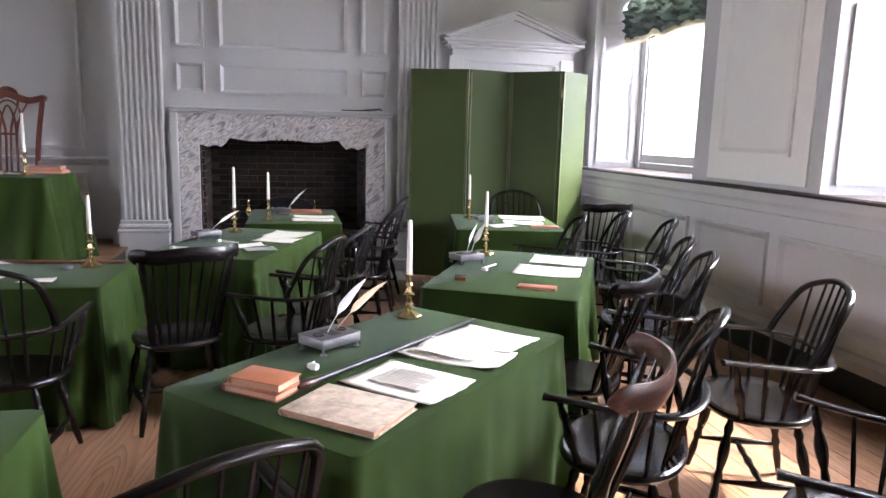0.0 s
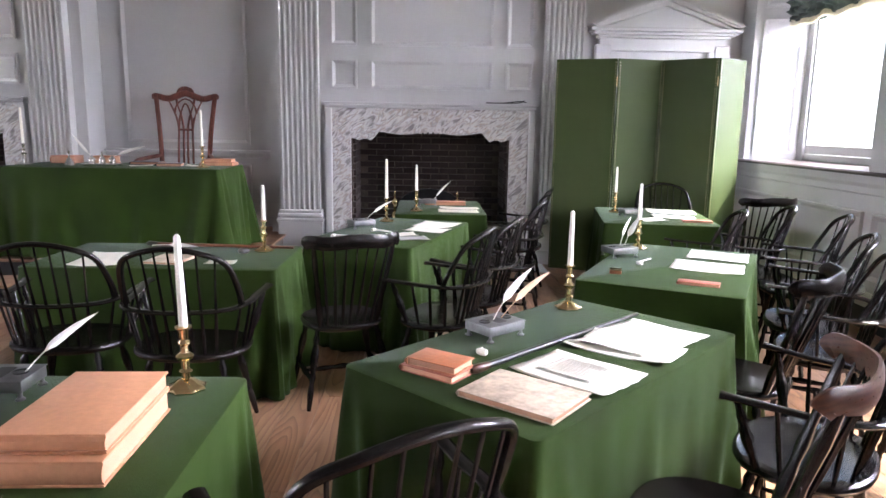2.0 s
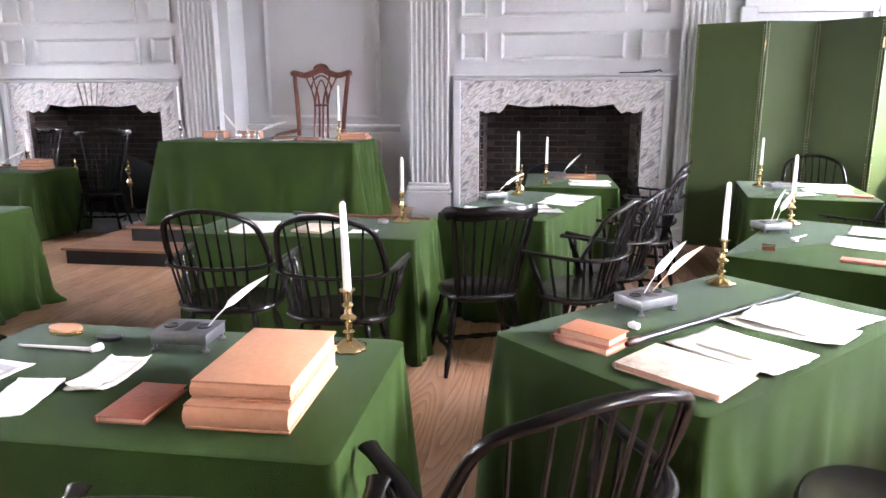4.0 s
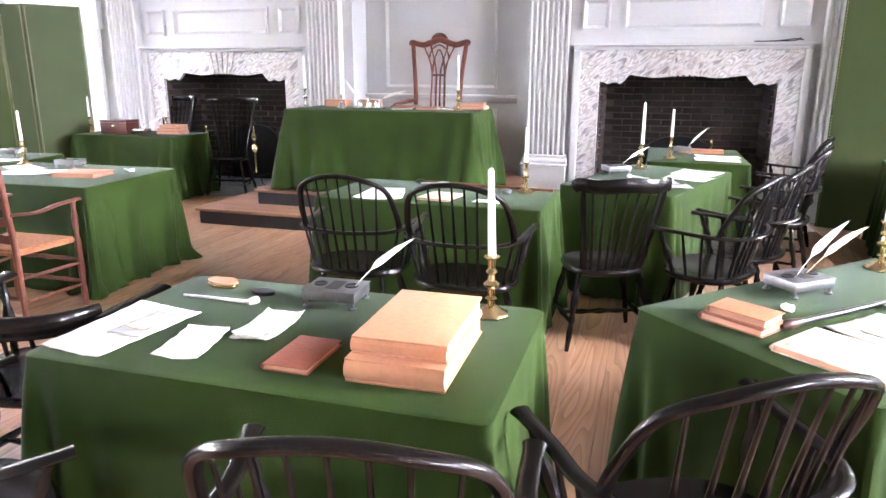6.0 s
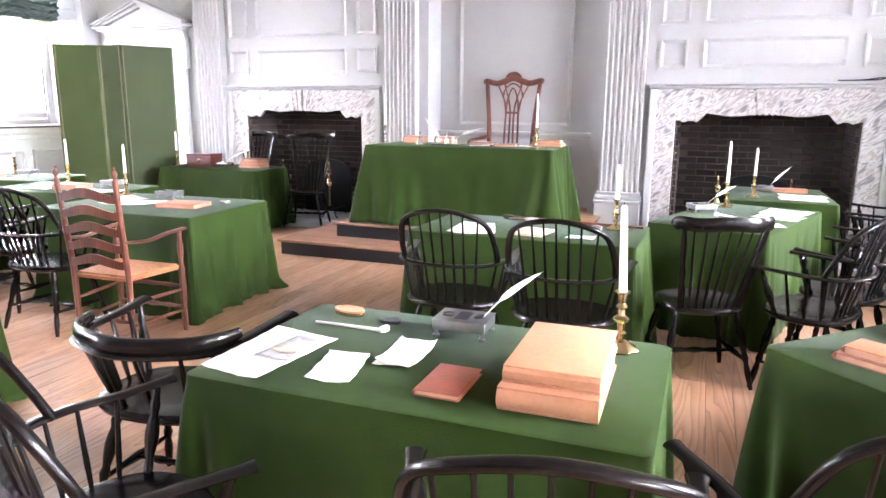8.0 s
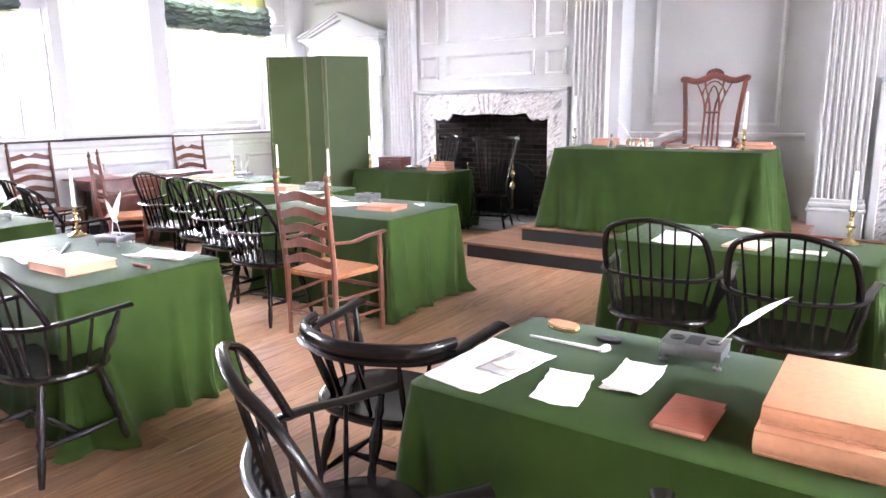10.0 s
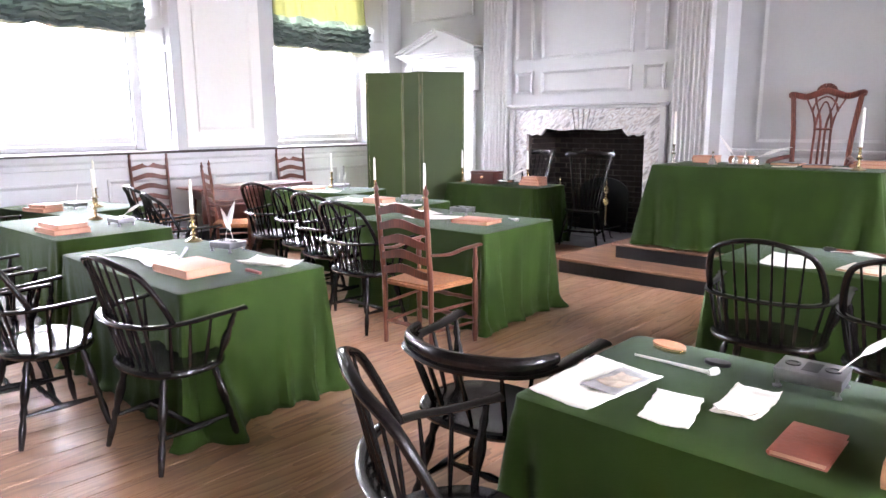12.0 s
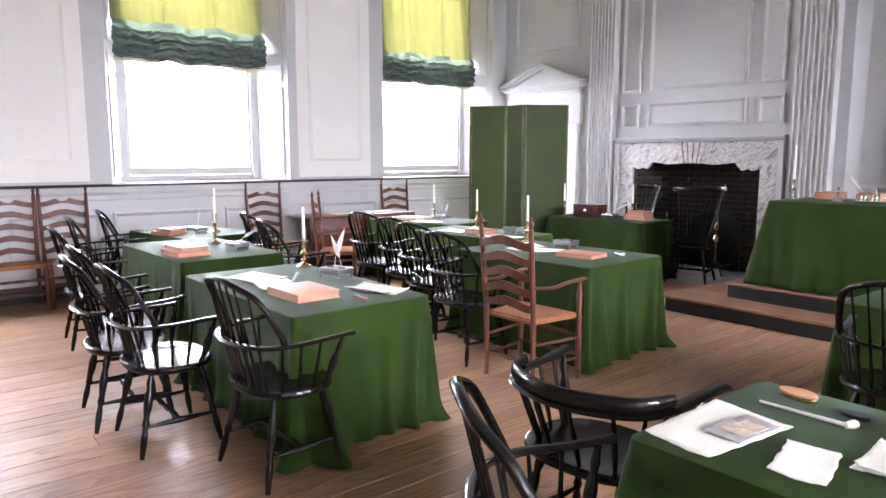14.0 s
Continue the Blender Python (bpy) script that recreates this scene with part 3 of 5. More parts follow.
    for ya, yb in ((7.74, 8.78), (6.62, 7.62), (5.62, 6.5), (4.33, 5.5), (3.08, 4.21), (2.1, 2.96), (0.83, 1.98), (-0.42, 0.71), (-1.4, -0.54), (-2.8, -1.52)):
        link("wainscot_panel", moulding(bmesh.new(), ya, yb, 0.36, 0.88, s * SX, 0.05, 0.03, face=-s, axis="x"), M_PAINT, ob)
    bm = bmesh.new()
    prism(bm, [(s * (SX + 0.001), 0.17), (s * (SX - 0.03), 0.17), (s * (SX - 0.03), 0.235), (s * (SX - 0.012), 0.27), (s * (SX + 0.001), 0.28)], WY, EY - 0.003, "y")
    link("base_cap", bm, M_PAINT, ob)
    a = xs(SX - 0.026, SX + 0.001)
    tagged(link("baseboard", boxed(a[0], a[1], WY, EY - 0.004, -0.02, 0.169, bevel=0.003), M_BASE), "black painted baseboard along the window wall", "baseboard", kind="structure")


def window(s, i, y0, y1):
    c = (y0 + y1) / 2
    ob = structure("window_%d" % (i + (1 if s < 0 else 4)), boxed(-0.03, 0.03, -0.95, 0.95, RAIL + 0.004, RAIL + 0.07, bevel=0.004), M_PAINT, "tall grey painted sash window blown out by daylight")
    ob.location = (s * 6.56, c, 0)
    for y in (-1, 1):
        a = sorted((y * 0.75, y * 0.95))
        link("window_frame", boxed(-0.05, 0.05, a[0], a[1], RAIL + 0.004, 4.3, bevel=0.006), M_PAINT, ob)
        a = sorted((y * 0.72, y * 0.75))
        link("sash_stile", boxed(-0.025, 0.025, a[0], a[1], RAIL + 0.09, 4.29, bevel=0.004), M_PAINT, ob)
    link("sash_rail", boxed(-0.024, 0.024, -0.72, 0.72, RAIL + 0.075, RAIL + 0.16, bevel=0.004), M_PAINT, ob)
    link("sash_rail", boxed(-0.026, 0.026, -0.72, 0.72, 2.72, 2.77, bevel=0.004), M_PAINT, ob)
    g = link("pane", boxed(-0.002, 0.002, -0.72, 0.72, RAIL + 0.16, 4.29), glass, ob)
    g.visible_shadow = False
    return ob


for s in (-1, 1):
    side_wall(s)
    for i, (y0, y1) in enumerate(WIN_Y):
        window(s, i, y0, y1)


def curtain(s, c, zlow, i):
    """Festoon curtain drawn up: flat translucent silk above, ruched swags and fringe below."""
    ob = thing("festoon_curtain", pose(s * 6.4, c, 0), "green silk festoon curtain drawn up with a fringed ruched hem", "curtain", "festoon curtains")
    W, nx = 0.89, 72
    rows = []
    bm = bmesh.new()
    def hem(u):
        return zlow + 0.03 - 0.035 * abs(math.sin(u * math.pi * 3)) + 0.008 * math.sin(u * 31 + i)
    zs = [k / 34 for k in range(35)]
    for k in zs:
        row = []
        for j in range(nx + 1):
            u = j / nx
            h = hem(u)
            zb = zlow + 0.38 + 0.02 * math.cos(u * math.pi * 6) + 0.008 * math.sin(u * 43 + i)
            if k < 0.6:
                f = k / 0.6
                z = h + (zb - h) * f
                bulge = 0.06 + 0.05 * math.sin(f * math.pi)
                d = bulge + 0.022 * math.sin(f * 26 + 2.2 * math.cos(u * math.pi * 6) + 1.1 * math.sin(u * 23 + i)) + 0.014 * math.sin(f * 47 - 3.0 * math.cos(u * math.pi * 6) + i) + 0.008 * math.sin(u * 70 + f * 9)
            else:
                f = (k - 0.6) / 0.4
                z = zb + (4.28 - zb) * f
                seam = min(abs(u - k3 / 3) for k3 in range(4))
                d = 0.05 * (1 - f) ** 3 + 0.012 * math.sin(u * 26 + i) + 0.01 * math.sin(u * 61 + 2 * f) - 0.03 * math.exp(-(seam / 0.012) ** 2)
            row.append(bm.verts.new((-s * d, (u * 2 - 1) * W, z)))
        rows.append(row)
    band = bmesh.new()
    copies = [[band.verts.new(v.co) for v in row] for row in rows[:22]]
    for a, b in zip(copies, copies[1:]):
        for j in range(nx):
            band.faces.new((a[j], a[j + 1], b[j + 1], b[j]))
    for a, b in zip(rows[21:], rows[22:]):
        for j in range(nx):
            bm.faces.new((a[j], a[j + 1], b[j + 1], b[j]))
    for row in rows[:21]:
        for v in row:
            bm.verts.remove(v)
    o = part("drape", bm, silk, ob)
    part("ruched_band", band, ruche, ob, "dull green gathered silk band")
    # the lower ruched band has several layers of silk
    bm = bmesh.new()
    rows = []
    for k in range(22):
        f = k / 21
        row = []
        for j in range(nx + 1):
            u = j / nx
            h = hem(u)
            z = h + 0.34 * f
            d = 0.02 + 0.02 * math.sin(f * 15 + 2 * math.sin(u * 11))
            row.append(bm.verts.new((s * d, (u * 2 - 1) * W * 0.99, z)))
        rows.append(row)
    for a, b in zip(rows, rows[1:]):
        for j in range(nx):
            bm.faces.new((a[j], a[j + 1], b[j + 1], b[j]))
    part("lining", bm, ruche, ob)
    bm = bmesh.new()
    for j in range(110):
        u = (j + 0.5) / 110
        h = hem(u)
        y = (u * 2 - 1) * W
        tube(bm, [(-s * 0.07, y, h + 0.02), (-s * 0.072, y + 0.004, h - 0.045)], [0.008, 0.004], 4)
    part("fringe", bm, M_FRINGE, ob)


for s in (-1, 1):
    for i, (y0, y1) in enumerate(WIN_Y):
        curtain(s, (y0 + y1) / 2, 3.2 if s > 0 and i == 1 else 2.45 if i == 2 else 2.55, i + (2 if s < 0 else 0))

# ---- dais ----
dais = thing("dais", pose(0, 0, 0), "two-step wooden dais with dark risers and worn treads", "dais")
dais["kind"] = "structure"
part("lower_riser", boxed(-1.74, 1.5, 6.98, 8.78, -0.015, 0.125), M_BASE, dais)
part("lower_tread", boxed(-1.77, 1.53, 6.95, 8.78, 0.126, 0.152, bevel=0.006), M_STEP, dais)
part("upper_riser", boxed(-1.3, 1.12, 7.33, EY + 0.38, 0.153, 0.275), M_BASE, dais)
part("upper_tread", boxed(-1.33, 1.15, 7.3, EY + 0.38, 0.276, 0.302, bevel=0.006), M_STEP, dais)

# ---- tables and cloths ----
def cloth_mesh(L, W, H, drop, seed, flare=0.05, fold=0.03, puddle=0.0, corner=0.075, trail=0.0):
    """A cloth over a table top L by W at height H, hanging by drop with folds and corner flutes."""
    rnd = random.Random(seed)
    bm = bmesh.new()
    r = 0.025
    corners = ((L / 2, W / 2, 0), (-L / 2, W / 2, 1), (-L / 2, -W / 2, 2), (L / 2, -W / 2, 3))
    per = []
    for cx, cy, q in corners:
        sx, sy = (1 if cx > 0 else -1), (1 if cy > 0 else -1)
        for k in range(7):
            a = q * math.pi / 2 + k / 6 * math.pi / 2
            per.append((cx - sx * r + r * math.cos(a), cy - sy * r + r * math.sin(a), math.cos(a), math.sin(a), 1.0))
        nx, ny, _ = corners[(q + 1) % 4]
        n = 66 if q % 2 == 0 else 42
        a = (q + 1) * math.pi / 2
        sx2, sy2 = (1 if nx > 0 else -1), (1 if ny > 0 else -1)
        p0 = (cx - sx * r + r * math.cos(a), cy - sy * r + r * math.sin(a))
        p1 = (nx - sx2 * r + r * math.cos(a), ny - sy2 * r + r * math.sin(a))
        for k in range(1, n):
            f = k / n
            c = max(0.0, 1 - min(f, 1 - f) * 8) ** 2
            per.append((p0[0] + (p1[0] - p0[0]) * f, p0[1] + (p1[1] - p0[1]) * f, math.cos(a), math.sin(a), c))
    ph = [rnd.uniform(0, 6.28) for _ in range(6)]
    N = len(per)
    # single long folds that start at some height and deepen towards the hem
    pleats = [(rnd.uniform(0, 1), rnd.uniform(0.008, 0.02), rnd.choice((1, 1, -0.6)) * rnd.uniform(0.5, 1.5), rnd.uniform(0.0, 0.3), rnd.uniform(-0.015, 0.015)) for _ in range(22)]
    at_corner = [i / N for i, p in enumerate(per) if p[4] == 1.0][3::7]
    pleats += [(a + o, rnd.uniform(0.009, 0.014), g * rnd.uniform(0.8, 1.3), 0.02, o * 0.6) for a in at_corner for o, g in ((-0.026, 1.2), (0.0, 1.6), (0.027, 1.2))]
    rows = []
    VR = 20
    for v in range(VR + 1):
        f = v / VR
        row = []
        for i, (x, y, nx, ny, c) in enumerate(per):
            s = i / N * 2 * math.pi
            wave = math.sin(11 * s + ph[0]) * 0.5 + math.sin(17 * s + ph[1] + f) * 0.35 + math.sin(29 * s + ph[2]) * 0.3
            cor = c * (0.55 + 0.45 * math.sin(s * 40 + ph[3] + f * 1.2))
            d = flare * f ** 0.8 + 0.55 * fold * wave * f ** 1.1 * (1 - 0.5 * c) + 0.6 * corner * cor * f ** 1.2
            for pos, wide, amp, f0, drift in pleats:
                if f > f0:
                    u = ((i / N - pos - drift * f + 0.5) % 1.0 - 0.5) / wide
                    if abs(u) < 3:
                        d += fold * amp * (1 - 0.9 * u * u) * math.exp(-u * u / 1.2) * ((f - f0) / (1 - f0)) ** 0.8
            if trail and nx > 0.5:
                d += trail * math.exp(-((y + W / 2 - 0.13) / 0.1) ** 2) * f ** 2.2
            d = max(d, 0.002)
            if puddle and f > 0.86:
                d += puddle * ((f - 0.86) / 0.14) ** 1.6 * (0.6 + 0.6 * c + 0.4 * wave)
            z = H - drop * (0.0 if v == 0 else f)
            if v == 0:
                z = H
            low = rnd.uniform(-0.004, 0.004) * f
            row.append(bm.verts.new((x + nx * d, y + ny * d, z - (0.006 if v == 1 else 0) + low)))
        rows.append(row)
    for a, b in zip(rows, rows[1:]):
        for i in range(N):
            bm.faces.new((a[(i + 1) % N], a[i], b[i], b[(i + 1) % N]))
    inner = [bm.verts.new((v.co.x * 0.985, v.co.y * 0.985, H + 0.003)) for v in rows[0]]
    for i in range(N):
        bm.faces.new((inner[(i + 1) % N], inner[i], rows[0][i], rows[0][(i + 1) % N]))
    bm.faces.new(inner)
    bmesh.ops.recalc_face_normals(bm, faces=bm.faces)
    return bm


TH = 0.712


def table_at(cx, cy, rz, L, W, seed, H=TH, base=0.0, drop=None, puddle=0.0, flare=0.018, fold=0.03, corner=0.06, trail=0.0, words="green baize cloth falling to the floor over a writing table"):
    """A plain table and the green cloth over it. L runs along the table's own x."""
    m = pose(cx, cy, base, 0, 0, rz)
    t = thing("writing_table", m, "plain wooden writing table hidden under its green cloth", "table", "writing tables")
    h = H - base
    part("tabletop", boxed(-L / 2 + 0.012, L / 2 - 0.012, -W / 2 + 0.012, W / 2 - 0.012, h - 0.04, h - 0.006, bevel=0.004), M_REDBOX, t)
    for sx in (-1, 1):
        for sy in (-1, 1):
            bm = bmesh.new()
            turned(bm, (sx * (L / 2 - 0.08), sy * (W / 2 - 0.08), 0), (sx * (L / 2 - 0.08), sy * (W / 2 - 0.08), h - 0.04), (0.02, 0.024, 0.028, 0.03, 0.03), 8)
            part("leg", bm, M_REDBOX, t)
    d = (h - 0.008) if drop is None else drop
    c = link("tablecloth", cloth_mesh(L, W, h, d, seed, flare, fold, puddle, corner, trail), M_CLOTH, None, smooth=True)
    c.matrix_world = m
    tagged(c, words, "tablecloth", "green tablecloths")
    so = c.modifiers.new("thickness", "SOLIDIFY")
    so.thickness, so.offset = 0.004, 1
    return m


table_at(1.49, 3.095, 0, 1.26, 0.75, 1)                       # centre front
table_at(3.125, 3.77, 45, 1.28, 0.76, 2)                      # right front
table_at(4.09, 5.26, 62, 1.3, 0.8, 3)                         # right middle
table_at(4.7, 7.5, 80, 1.15, 0.93, 4)                        # right back
table_at(1.195, 5.41, -1, 1.35, 0.74, 5)                      # middle
table_at(2.43, 6.45, 70, 1.3, 0.76, 6)                        # before the fireplace
table_at(2.8, 7.97, 90, 1.12, 0.8, 7)
table_at(-1.72, 5.33, 2, 1.36, 0.92, 8, puddle=0.045, fold=0.034, corner=0.05, flare=0.006, words="green baize cloth pooling on the floor in deep folds")
table_at(-3.2, 5.86, 8, 1.3, 0.72, 9, puddle=0.012)
table_at(-4.62, 6.3, 14, 1.28, 0.72, 10, puddle=0.012)
table_at(-1.75, 3.065, 0, 1.5, 0.83, 11, puddle=0.04, fold=0.036, corner=0.04, flare=0.0, trail=0.2, words="green baize cloth trailing on the floor in deep folds")
table_at(-3.78, 3.2, 2, 1.4, 0.82, 12, puddle=0.012)
table_at(-5.12, 3.62, 10, 1.15, 0.8, 13)
table_at(-3.39, 8.22, 0, 1.38, 0.68, 14, puddle=0.012)
table_at(-0.06, 7.8, 0, 1.88, 0.8, 15, H=1.08, base=0.302, drop=0.76, flare=0.06, fold=0.045, corner=0.1, words="green baize cloth over the tall table on the dais")


# ---- chairs ----
def seat_mesh(w=0.54, d=0.43, z=0.445, th=0.045):
    """A saddled oval plank seat with a rounded edge."""
    bm = bmesh.new()
    N = 36
    def ring(k, zz, dish=0.0):
        out = []
        for i in range(N):
            a = 2 * math.pi * i / N
            ca, sa = math.cos(a), math.sin(a)
            x = w / 2 * k * math.copysign(abs(ca) ** 0.85, ca)
            y = d / 2 * k * math.copysign(abs(sa) ** 0.8, sa)
            out.append(bm.verts.new((x, y, zz + dish * (0.6 + 0.4 * math.cos(2 * a)))))
        return out
    rs = [ring(0.86, z - th), ring(0.97, z - th * 0.72), ring(1.0, z - th * 0.4), ring(0.985, z - 0.006), ring(0.94, z), ring(0.7, z - 0.012), ring(0.35, z - 0.02)]
    for a, b in zip(rs, rs[1:]):
        for i in range(N):
            bm.faces.new((a[i], a[(i + 1) % N], b[(i + 1) % N], b[i]))
    bm.faces.new(rs[0][::-1])
    bm.faces.new(rs[-1])
    return bm


LEG = (0.011, 0.013, 0.015, 0.017, 0.016, 0.012, 0.019, 0.013, 0.018, 0.021, 0.022, 0.019, 0.013, 0.019, 0.012, 0.014)
POST = (0.012, 0.014, 0.011, 0.016, 0.02, 0.021, 0.017, 0.011, 0.016, 0.011, 0.011)


def chair_base(ob, mat, w=0.54, d=0.43):
    part("seat", seat_mesh(w, d), mat, ob)
    feet = {}
    for sx in (-1, 1):
        for sy in (-1, 1):
            top, foot = Vector((sx * 0.16, sy * 0.12, 0.415)), Vector((sx * 0.235, sy * 0.2 - 0.01, 0.0))
            feet[sx, sy] = foot.lerp(top, 0.36)
            part("leg", turned(bmesh.new(), foot, top, LEG, 10), mat, ob)
    for sx in (-1, 1):
        part("stretcher", turned(bmesh.new(), feet[sx, -1], feet[sx, 1], (0.008, 0.01, 0.014, 0.018, 0.014, 0.01, 0.008)), mat, ob)
    a, b = (feet[-1, -1] + feet[-1, 1]) / 2, (feet[1, -1] + feet[1, 1]) / 2
    part("stretcher", turned(bmesh.new(), a, b, (0.009, 0.011, 0.016, 0.011, 0.018, 0.011, 0.016, 0.011, 0.009)), mat, ob)


def arm_rail_pts(w=0.29, y0=-0.25, y1=0.21, z=0.665):
    return smoothed([(-w - 0.02, y1, z + 0.01), (-w, 0.06, z), (-w + 0.01, -0.08, z - 0.005), (-w * 0.72, -0.2, z - 0.01), (0, y0, z - 0.012), (w * 0.72, -0.2, z - 0.01), (w - 0.01, -0.08, z - 0.005), (w, 0.06, z), (w + 0.02, y1, z + 0.01)], 40)


def bow_back(m, label, group="windsor chairs", top=0.945):
    """Sack-back windsor armchair."""
    ob = thing("windsor_chair", m, label, "chair", group)
    chair_base(ob, M_WINDSOR)
    rail = arm_rail_pts()
    rad = [0.0165] * len(rail)
    for i in (0, -1):
        rad[i] = 0.02
    part("arm_rail", tube(bmesh.new(), rail, rad, 10, (1.35, 0.62)), M_WINDSOR, ob)
    bow = [(-0.262, -0.11, 0.655), (-0.258, -0.155, 0.75), (-0.225, -0.22, 0.87), (-0.13, -0.275, top - 0.02), (0, -0.29, top), (0.13, -0.275, top - 0.02), (0.225, -0.22, 0.87), (0.258, -0.155, 0.75), (0.262, -0.11, 0.655)]
    curve = smoothed(bow, 36)
    part("bow", tube(bmesh.new(), curve, 0.0145, 12, (1.15, 0.9)), M_WINDSOR, ob)
    for k in range(7):
        f = (k - 3) / 3
        base = Vector((f * 0.15, -0.17 + 0.02 * abs(f), 0.435))
        hi = min(curve, key=lambda p: abs(p.x - f * 0.19) + (0 if p.z > 0.8 else 1))
        part("spindle", turned(bmesh.new(), base, hi, (0.0065, 0.009, 0.008, 0.0065, 0.0055, 0.005), 6), M_WINDSOR, ob)
    for sx in (-1, 1):
        part("arm_post", turned(bmesh.new(), (sx * 0.235, 0.1, 0.43), (sx * 0.3, 0.16, 0.66), POST, 8), M_WINDSOR, ob)
        for k, (bx, by, ax, ay) in enumerate(((0.245, 0.03, 0.288, 0.05), (0.24, -0.04, 0.286, -0.05), (0.215, -0.11, 0.262, -0.13))):
            part("spindle", turned(bmesh.new(), (sx * bx, by, 0.435), (sx * ax, ay, 0.66), (0.0065, 0.009, 0.0075, 0.006), 6), M_WINDSOR, ob)
    return ob


def fan_back(m, label, top=0.95, crest_mat=None, group="fan-back windsor chairs", wide=1.0):
    """Windsor side chair with turned stiles and a curved crest rail."""
    ob = thing("fan_back_chair", m, label, "chair", group)
    chair_base(ob, M_WINDSOR, 0.44, 0.42)
    crest = smoothed([(-0.245, -0.235, top - 0.03), (-0.23, -0.255, top - 0.005), (-0.15, -0.32, top - 0.01), (0, -0.345, top), (0.15, -0.32, top - 0.01), (0.23, -0.255, top - 0.005), (0.245, -0.235, top - 0.03)], 28)
    for p in crest:
        p.x *= wide
    rad = [0.03 + 0.008 * math.sin(math.pi * i / 28) for i in range(29)]
    part("crest_rail", tube(bmesh.new(), crest, rad, 10, (0.33, 1.0)), crest_mat or M_WINDSOR, ob)
    for sx in (-1, 1):
        part("stile", turned(bmesh.new(), (sx * 0.15, -0.15, 0.43), (sx * 0.21 * wide, -0.275, top - 0.02), (0.012, 0.018, 0.02, 0.013, 0.018, 0.012, 0.014, 0.016, 0.014, 0.01), 8), M_WINDSOR, ob)
    for k in range(7):
        f = (k - 3) / 3
        part("spindle", turned(bmesh.new(), (f * 0.115, -0.17, 0.435), (f * 0.17 * wide, -0.34 + 0.035 * f * f, top - 0.02), (0.0065, 0.009, 0.008, 0.006, 0.005), 6), M_WINDSOR, ob)
    return ob


def low_back(m, label, mat=None):
    """Low-back windsor armchair with a heavy raised crest on the arm rail."""
    mat = mat or M_WINDSOR
    ob = thing("low_back_chair", m, label, "chair", "low-back windsor chairs")
    chair_base(ob, M_WINDSOR, 0.56, 0.45)
    rail = arm_rail_pts(0.31, -0.27, 0.24, 0.68)
    part("arm_rail", tube(bmesh.new(), rail, [0.024] + [0.02] * (len(rail) - 2) + [0.024], 10, (1.5, 0.6)), M_WINDSOR, ob)
    crest = [p + Vector((0, -0.004, 0.034)) for p in rail[9:-9]]
    n = len(crest)
    part("crest", tube(bmesh.new(), crest, [0.012 + 0.016 * math.sin(math.pi * min(1, max(0, (i + 1) / (n + 1)))) ** 0.5 for i in range(n)], 10, (0.7, 1.1)), mat, ob)
    for i in range(3, len(rail) - 3, 3):
        p = rail[i]
        a = math.atan2(p.y, p.x)
        base = Vector((0.235 * math.cos(a), 0.185 * math.sin(a), 0.435))
        part("spindle", turned(bmesh.new(), base, p, (0.007, 0.011, 0.009, 0.007), 6), M_WINDSOR, ob)
    for sx in (-1, 1):
        part("arm_post", turned(bmesh.new(), (sx * 0.235, 0.12, 0.43), (sx * 0.315, 0.19, 0.675), POST, 8), M_WINDSOR, ob)
    return ob


